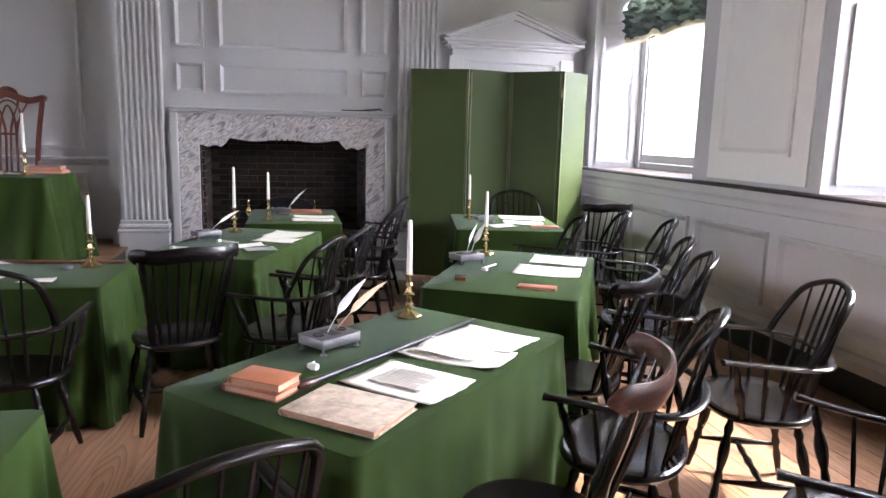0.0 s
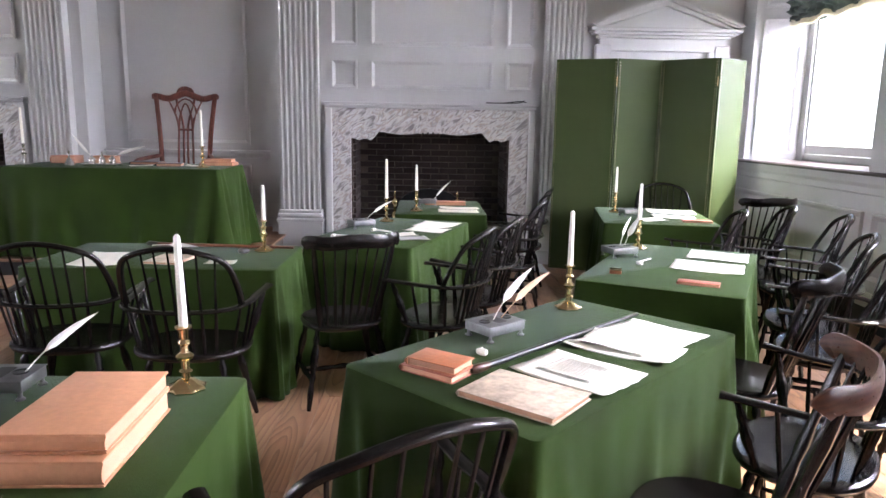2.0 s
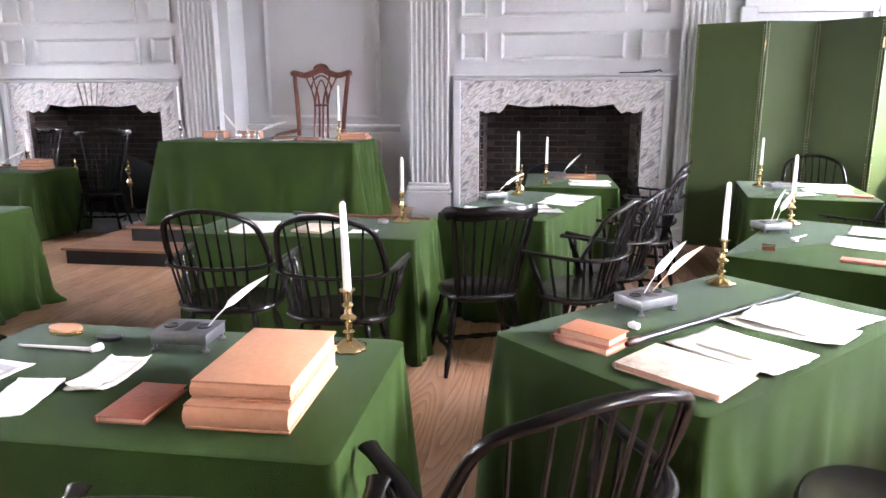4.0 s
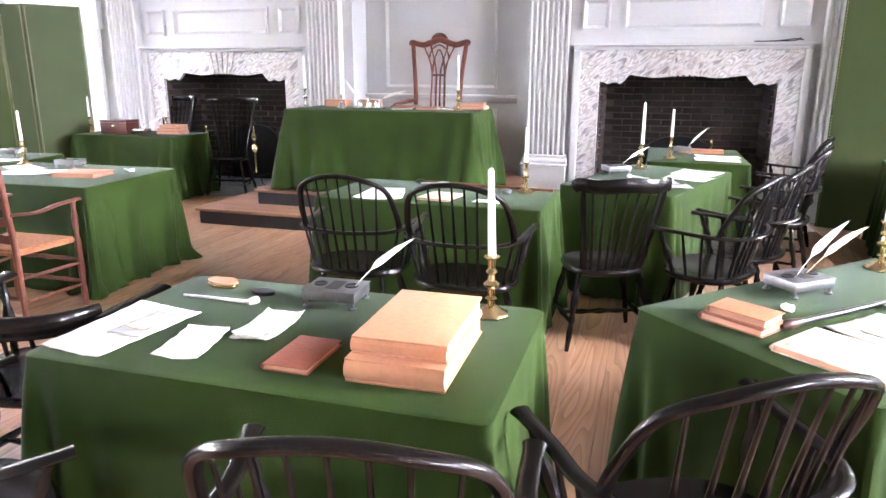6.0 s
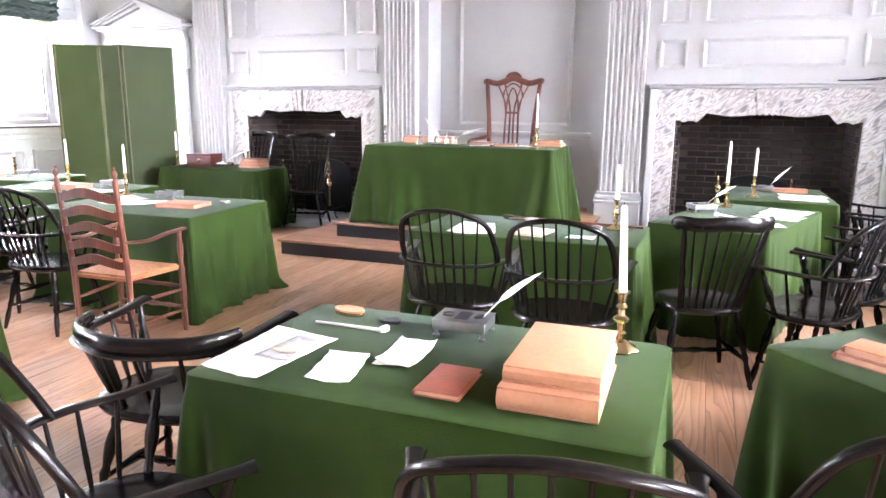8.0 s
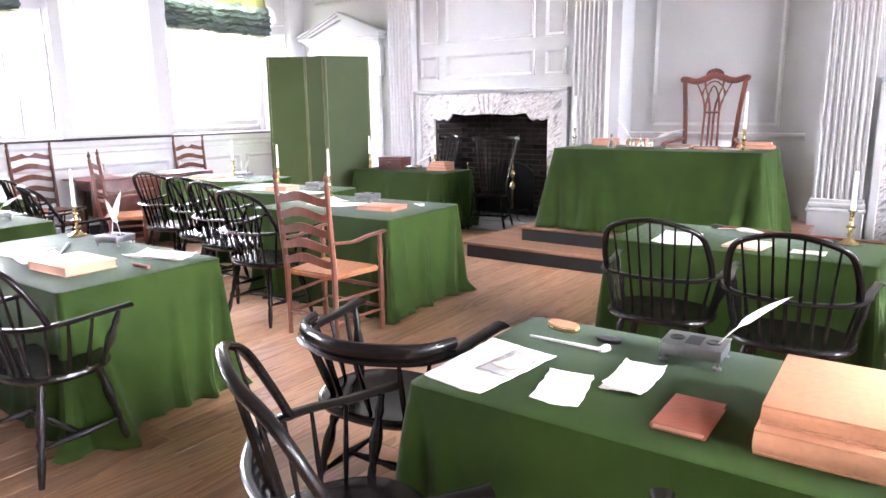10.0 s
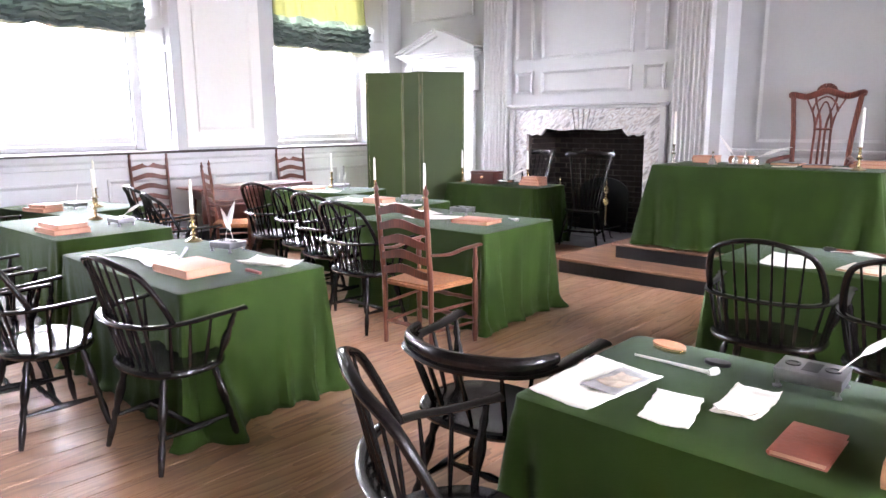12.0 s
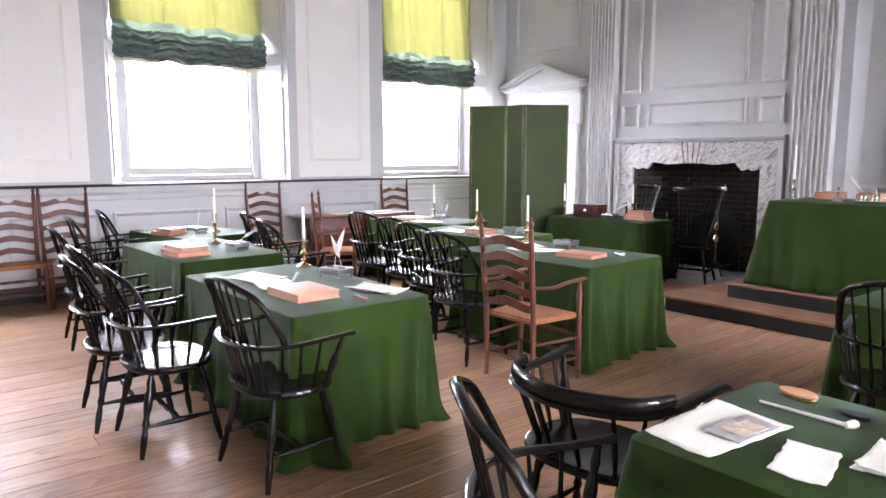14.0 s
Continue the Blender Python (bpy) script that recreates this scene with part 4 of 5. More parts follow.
def ladder_back(m, label, top=1.09, arms=True):
    """Ladder-back chair with wavy slats, ball finials and a rush seat."""
    ob = thing("ladder_back_chair", m, label, "chair", "ladder-back chairs")
    w, d, zs = 0.22, 0.2, 0.43
    for sx in (-1, 1):
        bm = bmesh.new()
        tube(bm, [(sx * w * 0.95, -d, 0), (sx * w * 0.95, -d, 0.45), (sx * w, -d - 0.05, top - 0.06)], [0.016, 0.019, 0.016], 10)
        part("back_post", bm, M_MAPLE, ob)
        part("finial", lathe(bmesh.new(), ((0.012, 0), (0.008, 0.01), (0.016, 0.025), (0.018, 0.038), (0.012, 0.052), (0.006, 0.06), (0.009, 0.068), (0.003, 0.08)), (sx * w, -d - 0.05, top - 0.062), 10), M_MAPLE, ob)
        h = 0.67 if arms else 0.45
        part("front_post", turned(bmesh.new(), (sx * (w + 0.04), d, 0), (sx * (w + 0.04), d, h), (0.015, 0.02, 0.019, 0.015, 0.02, 0.021, 0.02, 0.019, 0.02, 0.012, 0.018, 0.02, 0.012, 0.016), 10), M_MAPLE, ob)
        for z in (0.14, 0.28):
            part("stretcher", turned(bmesh.new(), (sx * w * 0.95, -d, z), (sx * (w + 0.04), d, z), (0.008, 0.011, 0.012, 0.011, 0.008), 8), M_MAPLE, ob)
        if arms:
            part("arm", tube(bmesh.new(), smoothed([(sx * w, -d - 0.02, 0.66), (sx * (w + 0.02), -0.05, 0.645), (sx * (w + 0.035), 0.08, 0.665), (sx * (w + 0.045), d + 0.05, 0.675)], 12), 0.02, 8, (1.2, 0.5)), M_MAPLE, ob)
    for y, x in ((-d, w * 0.95), (d, w + 0.04)):
        for z in (0.16, 0.3)[: 2 if y > 0 else 1]:
            part("stretcher", turned(bmesh.new(), (-x, y, z), (x, y, z), (0.009, 0.012, 0.016, 0.012, 0.018, 0.012, 0.016, 0.012, 0.009), 8), M_MAPLE, ob)
    n = 5
    for k in range(n):
        z = 0.53 + k * (top - 0.16 - 0.53) / (n - 1)
        yb = -d - 0.05 * max(0, (z - 0.45)) / (top - 0.5)
        bm = bmesh.new()
        lo, hi = [], []
        for i in range(17):
            u = i / 8 - 1
            y = yb - 0.03 * (1 - u * u)
            hgt = 0.03 + 0.022 * math.cos(u * math.pi * 0.95) if abs(u) < 1 else 0.02
            lo.append((u * w * 0.97, y, z - 0.022 + 0.016 * math.cos(u * math.pi)))
            hi.append((u * w * 0.97, y, z + hgt))
        va = [[bm.verts.new(p) for p in lo], [bm.verts.new(p) for p in hi], [bm.verts.new((p[0], p[1] - 0.011, p[2])) for p in hi], [bm.verts.new((p[0], p[1] - 0.011, p[2])) for p in lo]]
        for r in range(4):
            a, b = va[r], va[(r + 1) % 4]
            for i in range(16):
                bm.faces.new((a[i], a[i + 1], b[i + 1], b[i]))
        bm.faces.new([v[0] for v in va])
        bm.faces.new([v[-1] for v in va][::-1])
        bmesh.ops.recalc_face_normals(bm, faces=bm.faces)
        part("slat", bm, M_MAPLE, ob)
    bm = bmesh.new()
    prism(bm, [(-w * 0.93, -d), (w * 0.93, -d), (w + 0.035, d), (-w - 0.035, d)], zs - 0.02, zs + 0.018, "z")
    bmesh.ops.bevel(bm, geom=bm.edges[:], offset=0.013, segments=2, affect="EDGES")
    part("rush_seat", bm, M_RUSH, ob, "woven rush seat")
    return ob


BOW = "black painted sack-back windsor armchair beside a cloth-covered table"
first = None
BOWS = [
    (2.53, 2.86, 31), (1.95, 2.48, 11), (0.93, 2.42, -32), (0.94, 4.74, 2), (1.56, 4.65, 0),
    (2.76, 5.2, 65), (2.98, 5.67, 66), (3.32, 6.75, 72), (3.5, 7.55, 76),
    (3.93, 3.57, 52), (4.68, 3.88, 68), (4.6, 4.62, 62), (4.8, 5.13, 62), (5.18, 5.95, 65), (5.06, 6.42, 70), (4.56, 6.12, 72), (4.34, 2.95, 46),
    (-1.01, 2.58, 4), (-1.715, 2.27, 0), (-2.19, 2.19, -4), (-2.64, 2.31, -3), (-4.02, 2.43, -5), (-4.95, 2.72, -8), (-5.5, 3.1, -14),
    (-1.83, 4.49, 0), (-2.53, 4.74, 4), (-3.06, 4.9, 6), (-3.72, 5.0, 10), (-3.45, 3.9, -8), (-4.25, 4.1, -4), (5.0, 8.0, 172),
]
for x, y, r in BOWS:
    if first is None:
        first = bow_back(pose(x, y, 0, 0, 0, r), BOW)
    else:
        copy_thing(first, pose(x, y, 0, 0, 0, r))
f0 = fan_back(pose(2.2, 5.14, 0, 0, 0, 22), "dark fan-back windsor side chair at the end of a table", 0.91)
for x, y, r in ((5.5, 7.3, 5), (4.02, 4.26, 48)):
    copy_thing(f0, pose(x, y, 0, 0, 0, r))
f1 = fan_back(pose(-3.43, 8.72, 0, 0, 0, 178), "tall dark comb-back windsor chair by the fireplace", 1.1, wide=1.25)
copy_thing(f1, pose(-2.42, 8.55, 0, 0, 0, 195))
fan_back(pose(3.43, 3.16, 0, 0, 0, 58), "fan-back windsor chair with a worn brown crest rail", 0.92, M_BROWNARM)
low_back(pose(0.46, 3.12, 0, 0, 0, 4), "black low-back windsor armchair with a heavy rounded crest")
l0 = ladder_back(pose(-1.2, 4.5, 0, 0, 0, 2), "red-brown maple ladder-back armchair with a rush seat")
copy_thing(l0, pose(-4.72, 5.1, 0, 0, 0, -38))
l1 = ladder_back(pose(-5.76, 2.12, 0, 0, 0, -90), "red-brown ladder-back side chair standing against the wainscot", 1.17, False)
for y in (2.6, 4.8, 6.78):
    copy_thing(l1, pose(-5.76, y, 0, 0, 0, -90))


def carved_chair(m):
    """Tall carved mahogany chair with a pierced splat."""
    ob = thing("carved_armchair", m, "tall carved mahogany armchair with a pierced gothic splat and shell crest", "chair")
    part("seat", boxed(-0.33, 0.33, -0.27, 0.28, 0.46, 0.56, bevel=0.02), M_BLACK, ob, "dark leather seat")
    for sx in (-1, 1):
        part("back_stile", tube(bmesh.new(), smoothed([(sx * 0.25, -0.26, 0.0), (sx * 0.25, -0.25, 0.5), (sx * 0.27, -0.29, 1.0), (sx * 0.315, -0.35, 1.44)], 16), 0.022, 8, (1.2, 0.8)), M_MAHOG, ob)
        part("front_leg", tube(bmesh.new(), [(sx * 0.31, 0.25, 0), (sx * 0.31, 0.25, 0.47)], [0.028, 0.035], 8), M_MAHOG, ob)
        part("arm", tube(bmesh.new(), smoothed([(sx * 0.27, -0.28, 0.82), (sx * 0.34, -0.1, 0.8), (sx * 0.37, 0.12, 0.78), (sx * 0.35, 0.2, 0.72)], 12), 0.022, 8), M_MAHOG, ob)
        part("arm_support", tube(bmesh.new(), smoothed([(sx * 0.33, 0.1, 0.5), (sx * 0.37, 0.08, 0.62), (sx * 0.36, 0.14, 0.77)], 10), 0.02, 8), M_MAHOG, ob)
    def y(z):
        return -0.25 - 0.10 * (z - 0.5) / 0.94
    crest = smoothed([(-0.345, y(1.44), 1.425), (-0.325, y(1.45), 1.46), (-0.2, y(1.44), 1.43), (-0.1, y(1.46), 1.455), (0, y(1.5), 1.49), (0.1, y(1.46), 1.455), (0.2, y(1.44), 1.43), (0.325, y(1.45), 1.46), (0.345, y(1.44), 1.425)], 36)
    part("crest_rail", tube(bmesh.new(), crest, [0.024 + 0.008 * math.sin(math.pi * i / 36) for i in range(37)], 8, (0.7, 1.1)), M_MAHOG, ob)
    bm = bmesh.new()
    for k in range(9):
        a = math.pi * k / 8
        tube(bm, [(0, y(1.5), 1.48), (0.095 * math.cos(a), y(1.55), 1.485 + 0.075 * math.sin(a))], [0.012, 0.018], 6)
    part("shell_carving", bm, M_MAHOG, ob)
    bars = []
    for sx in (-1, 1):
        bars.append([(sx * 0.08, 0.7), (sx * 0.078, 0.9), (sx * 0.075, 1.1), (sx * 0.1, 1.24), (sx * 0.16, 1.37), (sx * 0.19, 1.43)])
        bars.append([(sx * 0.024, 0.7), (sx * 0.022, 0.9), (sx * 0.024, 1.12), (sx * 0.05, 1.26), (sx * 0.085, 1.36), (sx * 0.1, 1.44)])
        bars.append([(sx * 0.075, 1.1), (sx * 0.06, 1.24), (sx * 0.025, 1.35), (0, 1.38)])
        bars.append([(sx * 0.12, 1.27), (sx * 0.1, 1.35), (sx * 0.05, 1.41), (0, 1.43)])
        for cx in (0.04, 0.12):
            bars.append([(sx * cx + 0.036 * math.cos(2 * math.pi * q / 8), 0.65 + 0.045 * math.sin(2 * math.pi * q / 8)) for q in range(9)])
        part("ear_scroll", tube(bmesh.new(), smoothed([(sx * (0.335 + 0.022 * math.cos(q)), y(1.45), 1.448 + 0.022 * math.sin(q)) for q in (0, 1.2, 2.4, 3.6, 4.8)], 12), 0.012, 6), M_MAHOG, ob)
    for b in bars:
        part("splat_rib", tube(bmesh.new(), smoothed([(x, y(z), z) for x, z in b], 14), 0.013, 6, (1.0, 0.7)), M_MAHOG, ob)
    for z, w in ((0.6, 0.25), (0.7, 0.17), (1.1, 0.085)):
        part("splat_bar", tube(bmesh.new(), [(-w, y(z), z), (w, y(z), z)], 0.014, 6), M_MAHOG, ob)
    return ob


carved_chair(pose(0.04, 8.78, 0.302, 0, 0, 180))

# ---- folding screens ----
def screen(points, label):
    """Folding screen: a leaf between each pair of floor points, brass nails along the edges."""
    ob = thing("folding_screen", pose(points[0][0], points[0][1], 0), label, "screen")
    o = Vector((points[0][0], points[0][1], 0))
    H = 2.165
    for a, b in zip(points, points[1:]):
        a, b = Vector((*a, 0)) - o, Vector((*b, 0)) - o
        d = (b - a).normalized()
        n = Vector((-d.y, d.x, 0))
        a, b = a + d * 0.006, b - d * 0.006
        bm = bmesh.new()
        prism(bm, [(a + n * 0.012).xy, (b + n * 0.012).xy, (b - n * 0.012).xy, (a - n * 0.012).xy], 0.012, H, "z")
        leaf = part("leaf", bm, M_SCREEN, ob, smooth=False)
        bm = bmesh.new()
        for e in (a + d * 0.014, b - d * 0.014):
            for k in range(75):
                z = 0.03 + k * 0.0283
                for s in (-1, 1):
                    c = e + n * 0.0125 * s
                    lathe(bm, ((0.0045, 0), (0.0045, 0.007)), (c.x, c.y, z), 5)
        part("nail_trim", bm, M_NAILS, leaf)["kind"] = "stuff"
        for z in (0.25, 1.9):
            part("hinge", boxed(b.x - 0.008, b.x + 0.008, b.y - 0.008, b.y + 0.008, z, z + 0.09), M_BRASS, leaf)
    return ob


screen([(3.98, 8.6), (4.55, 8.37), (5.03, 8.47), (5.46, 8.13), (5.83, 8.38)], "tall green cloth folding screen with brass nail trim")
screen([(-5.66, 7.98), (-5.2, 7.5), (-4.82, 7.82), (-4.5, 7.84), (-4.19, 8.36)], "tall green cloth folding screen before a door")


# ---- things on the tables ----
TZ = TH + 0.007
STICK = ((0.052, 0), (0.054, 0.006), (0.05, 0.012), (0.036, 0.018), (0.026, 0.028), (0.012, 0.034), (0.011, 0.05), (0.019, 0.056), (0.011, 0.063), (0.011, 0.085), (0.022, 0.094), (0.025, 0.102), (0.013, 0.112), (0.01, 0.13), (0.018, 0.14), (0.011, 0.15), (0.0135, 0.178), (0.0235, 0.184), (0.0235, 0.188), (0.012, 0.19))


def candlestick_mesh():
    bm = bmesh.new()
    rings = []
    for j, (r, z) in enumerate(STICK):
        n = 24
        row = []
        for i in range(n):
            a = 2 * math.pi * i / n
            k = 1 + (0.09 * math.cos(8 * a) if j < 4 else 0)
            row.append(bm.verts.new((r * k * math.cos(a), r * k * math.sin(a), z)))
        rings.append(row)
    for a, b in zip(rings, rings[1:]):
        for i in range(24):
            bm.faces.new((a[i], a[(i + 1) % 24], b[(i + 1) % 24], b[i]))
    bm.faces.new(rings[0][::-1])
    bm.faces.new(rings[-1])
    return bm


CS = {}


def candle(x, y, h, z=None, silver=False, lean=(0, 0)):
    """A brass candlestick and the white taper that stands in it; h is the whole height."""
    z = TZ if z is None else z
    key = "silver" if silver else "brass"
    if key not in CS:
        ob = link("candlestick", candlestick_mesh(), M_SILVER if silver else M_BRASS, None, smooth=True)
        CS[key] = ob
    else:
        ob = copy_thing(CS[key], pose(0, 0, 0))
    ob.matrix_world = pose(x, y, z, 0, 0, random.uniform(0, 40))
    tagged(ob, "turned %s candlestick with a scalloped foot" % key, "candlestick", "candlesticks")
    c = h - 0.188
    t = thing("candle", pose(x, y, z + 0.188, lean[0], lean[1]), "white unlit taper candle in a candlestick", "candle", "candles")
    part("taper", tube(bmesh.new(), [(0, 0, 0), (0, 0, c * 0.5), (0, 0, c * 0.97), (0, 0, c)], [0.0125, 0.0115, 0.0095, 0.004], 12), M_WAX, t)
    part("wick", tube(bmesh.new(), [(0, 0, c - 0.002), (0.001, 0, c + 0.008)], 0.0012, 5), M_WICK, t)


def feather_mesh(L=0.24, W=0.013):
    """A quill: curved shaft with a barbed vane that has a few notches."""
    rnd = random.Random(int(L * 1000))
    bm = bmesh.new()
    n = 26
    spine = [Vector((0.05 * (i / n) ** 2 * L / 0.24, 0, L * i / n)) for i in range(n + 1)]
    rows = []
    for i, p in enumerate(spine):
        f = i / n
        w = 0.0 if f < 0.28 else W * min(1, (f - 0.28) / 0.12) * (1 - max(0, (f - 0.5) / 0.5) ** 1.7)
        w *= rnd.uniform(0.86, 1.0)
        rows.append([bm.verts.new(p + Vector((k * w, 0.006 * (k * k) * (w / W), 0.35 * abs(k) * w))) for k in (-0.75, -0.4, 0, 0.5, 1.1)])
    for a, b in zip(rows, rows[1:]):
        for k in range(4):
            if (b[k].co - b[k + 1].co).length > 1e-4 and (a[k].co - a[k + 1].co).length > 1e-4:
                bm.faces.new((a[k], a[k + 1], b[k + 1], b[k]))
    tube(bm, spine, [0.0022 * (1 - 0.8 * i / n) for i in range(n + 1)], 5)
    bmesh.ops.remove_doubles(bm, verts=bm.verts, dist=1e-6)
    return bm


def quill(x, y, z, tilt, rz, L=0.24, mat=None, W=0.013):
    o = link("quill_pen", feather_mesh(L, W), mat or M_FEATHER, None, smooth=True)
    o.matrix_world = pose(x, y, z, 0, 0, rz) @ pose(0, 0, 0, 0, tilt, 0)
    return tagged(o, "tan feather quill pen" if mat else "white feather quill pen", "quill", "quill pens")


def inkstand(x, y, rz, quills=(), z=None, mat=None, s=1.0):
    """Pewter inkstand: a shallow box on ball feet with two wells."""
    z = TZ if z is None else z
    ob = thing("inkstand", pose(x, y, z, 0, 0, rz), "grey pewter inkstand on ball feet with ink wells", "inkstand", "inkstands")
    mat = mat or M_PEWTER
    w, d, h = 0.088 * s, 0.068 * s, 0.033 * s
    bm = bmesh.new()
    box(bm, -w, w, -d, d, 0.024, 0.024 + h, bevel=0.003)
    part("tray", bm, mat, ob)
    part("lid_plate", boxed(-w * 1.03, w * 1.03, -d * 1.03, d * 1.03, 0.0245 + h, 0.027 + h, bevel=0.001), mat, ob)
    for k in (-1, 1):
        part("ink_well", lathe(bmesh.new(), ((0.022, 0.0), (0.022, 0.004), (0.017, 0.004), (0.016, 0.001)), (k * w * 0.6, 0, 0.0275 + h), 16), M_BLACK, ob, "dark round ink well")
        for q in (-1, 1):
            part("foot", lathe(bmesh.new(), ((0.005, 0), (0.0125, 0.002), (0.013, 0.006), (0.006, 0.011), (0.006, 0.025)), (k * w * 0.88, q * d * 0.85, 0), 10), mat, ob)
    part("sand_tray", boxed(-w * 0.25, w * 0.25, -d * 0.6, d * 0.6, 0.0275 + h, 0.0285 + h), M_BLACK, ob)
    m = pose(x, y, z, 0, 0, rz)
    for dx, tilt, qr, L, qm in quills:
        p = m @ Vector((dx * w, 0, 0.029 + h))
        quill(p.x, p.y, p.z, tilt, qr, L, qm, 0.021 if len(quills) > 1 else 0.014)


def sheet(pts, z=None, mat=None, seed=0, curl=0.008, lift=0.0, label="sheet of cream rag paper with uneven edges lying on green cloth", lines=0):
    """A sheet of paper through four corners, with ragged edges and a slight curl."""
    z = (TZ if z is None else z) + lift
    rnd = random.Random(seed)
    n = 12
    A, B, C, D = [Vector((*p, 0)) for p in pts]
    o = (A + B + C + D) / 4
    bm = bmesh.new()
    top, ph = [], rnd.uniform(0, 6)
    for i in range(n + 1):
        row = []
        for j in range(n + 1):
            u, v = i / n, j / n
            p = (A.lerp(B, u)).lerp(D.lerp(C, u), v) - o
            edge = i in (0, n) or j in (0, n)
            if edge:
                p += Vector((rnd.uniform(-1, 1), rnd.uniform(-1, 1), 0)) * 0.0028
            c = (abs(2 * u - 1) ** 4 * (0.5 + 0.5 * math.sin(ph + v * 3)) + abs(2 * v - 1) ** 4 * (0.5 + 0.5 * math.cos(ph + u * 3)))
            p.z = 0.0012 + curl * c + 0.0008 * (1 + math.sin(7 * u + ph) * math.cos(5 * v))
            row.append(bm.verts.new(p))
        top.append(row)
    for i in range(n):
        for j in range(n):
            bm.faces.new((top[i][j], top[i + 1][j], top[i + 1][j + 1], top[i][j + 1]))
    bmesh.ops.recalc_face_normals(bm, faces=bm.faces)
    ob = link("paper_sheet", bm, mat or M_PAPER, None, smooth=True)
    ob.location = (o.x, o.y, z)
    so = ob.modifiers.new("thickness", "SOLIDIFY")
    so.thickness, so.offset = 0.0012, 0
    for k in range(lines):
        u0, u1, v = 0.12, 0.88 - 0.3 * rnd.random() * (k % 4 == 3), 0.12 + 0.76 * k / max(1, lines - 1)
        bm = bmesh.new()
        a, b = (A.lerp(B, u0)).lerp(D.lerp(C, u0), v) - o, (A.lerp(B, u1)).lerp(D.lerp(C, u1), v) - o
        tube(bm, [a + Vector((0, 0, 0.0042)), b + Vector((0, 0, 0.0042))], 0.0022, 4, (1, 0.25))
        part("text_line", bm, M_INK, ob)
    return tagged(ob, label, "paper", "papers")


def rect(cx, cy, w, d, rz):
    c, s = math.cos(radians(rz)), math.sin(radians(rz))
    return [(cx + x * c - y * s, cy + x * s + y * c) for x, y in ((-w / 2, -d / 2), (w / 2, -d / 2), (w / 2, d / 2), (-w / 2, d / 2))]


def book(x, y, rz, w, d, h, cover, label, z=None, page=None):
    """A closed book: boards, rounded spine and page block, spine on its -x side."""
    z = TZ if z is None else z
    ob = thing("book", pose(x, y, z, 0, 0, rz), label, "book", "books")
    b = min(0.006, h * 0.12)
    part("board", boxed(-w / 2, w / 2, -d / 2, d / 2, 0, b, bevel=b * 0.35), cover, ob)
    part("board", boxed(-w / 2, w / 2, -d / 2, d / 2, h - b, h, bevel=b * 0.35), cover, ob)
    bm = bmesh.new()
    pts = [(-w / 2 + 0.004, b), (-w / 2 - 0.006 * min(1, h / 0.03), h * 0.3), (-w / 2 - 0.008 * min(1, h / 0.03), h * 0.5), (-w / 2 - 0.006 * min(1, h / 0.03), h * 0.7), (-w / 2 + 0.004, h - b)]
    prism(bm, pts, -d / 2, d / 2, "y")
    part("spine", bm, cover, ob)
    bm = bmesh.new()
    box(bm, -w / 2 + 0.004, w / 2 - 0.007, -d / 2 + 0.006, d / 2 - 0.006, b, h - b)
    part("page_block", bm, page or M_PAGES, ob)
    return ob


def rod(name, a, b, r0, r1, mat, label, category, tip=None):
    a, b = Vector(a), Vector(b)
    ob = thing(name, Matrix.Translation(a), label, category)
    part("shaft", tube(bmesh.new(), [Vector((0, 0, 0)), (b - a) * 0.5, b - a], [r0, (r0 + r1) / 2, r1], 10), mat, ob)
    if tip:
        d = (b - a).normalized()
        part("knob", tube(bmesh.new(), [-d * 0.045, -d * 0.03, -d * 0.01, d * 0.03], [r0 * 0.7, r0 * 1.5, r0 * 1.5, r0 * 1.15], 10), tip, ob)
    return ob


def clay_pipe(a, b, z=None):
    z = (TZ if z is None else z) + 0.009
    ob = thing("clay_pipe", pose(a[0], a[1], z), "white clay tobacco pipe on green cloth", "pipe", "clay pipes")
    d = Vector((b[0] - a[0], b[1] - a[1], 0))
    part("stem", tube(bmesh.new(), [(0, 0, -0.003), d * 0.5 + Vector((0, 0, -0.001)), d], [0.004, 0.005, 0.007], 8), M_CLAY, ob)
    u = d.normalized()
    side = Vector((-u.y, u.x, 0))
    part("bowl", tube(bmesh.new(), [d - side * 0.004, d + u * 0.008 + side * 0.012, d + u * 0.012 + side * 0.03], [0.009, 0.0135, 0.0125], 10), M_CLAY, ob)


# centre front table
sheet([(0.875, 2.765), (1.08, 2.75), (1.12, 3.12), (0.87, 3.16)], seed=1, curl=0.004)
sheet([(0.97, 2.89), (1.085, 2.885), (1.11, 3.08), (1.0, 3.1)], seed=2, mat=M_PAPERGREY, lift=0.004, curl=0.003, lines=0, label="grey printed sheet lying on a larger paper")
sheet([(1.0, 2.93), (1.085, 2.93), (1.09, 3.04), (1.02, 3.05)], seed=3, mat=M_MARBLED, lift=0.008, curl=0.006, label="small folded note on printed papers")
sheet([(1.2, 2.8), (1.33, 2.815), (1.28, 3.04), (1.15, 3.02)], seed=4, curl=0.004)
for k in range(3):
    sheet([(1.32 + 0.006 * k, 2.965), (1.435, 2.96 + 0.006 * k), (1.44, 3.19 - 0.012 * k), (1.32, 3.175)], seed=5 + k, lift=0.003 * k, curl=0.012, label="crumpled cream paper with torn edges in a loose pile")
book(1.578, 2.918, 0, 0.125, 0.2, 0.016, M_REDLEATHER, "thin red-brown leather pocket book")
book(1.862, 3.02, 91, 0.4, 0.25, 0.06, M_VELLUM, "large thick vellum-bound folio volume")
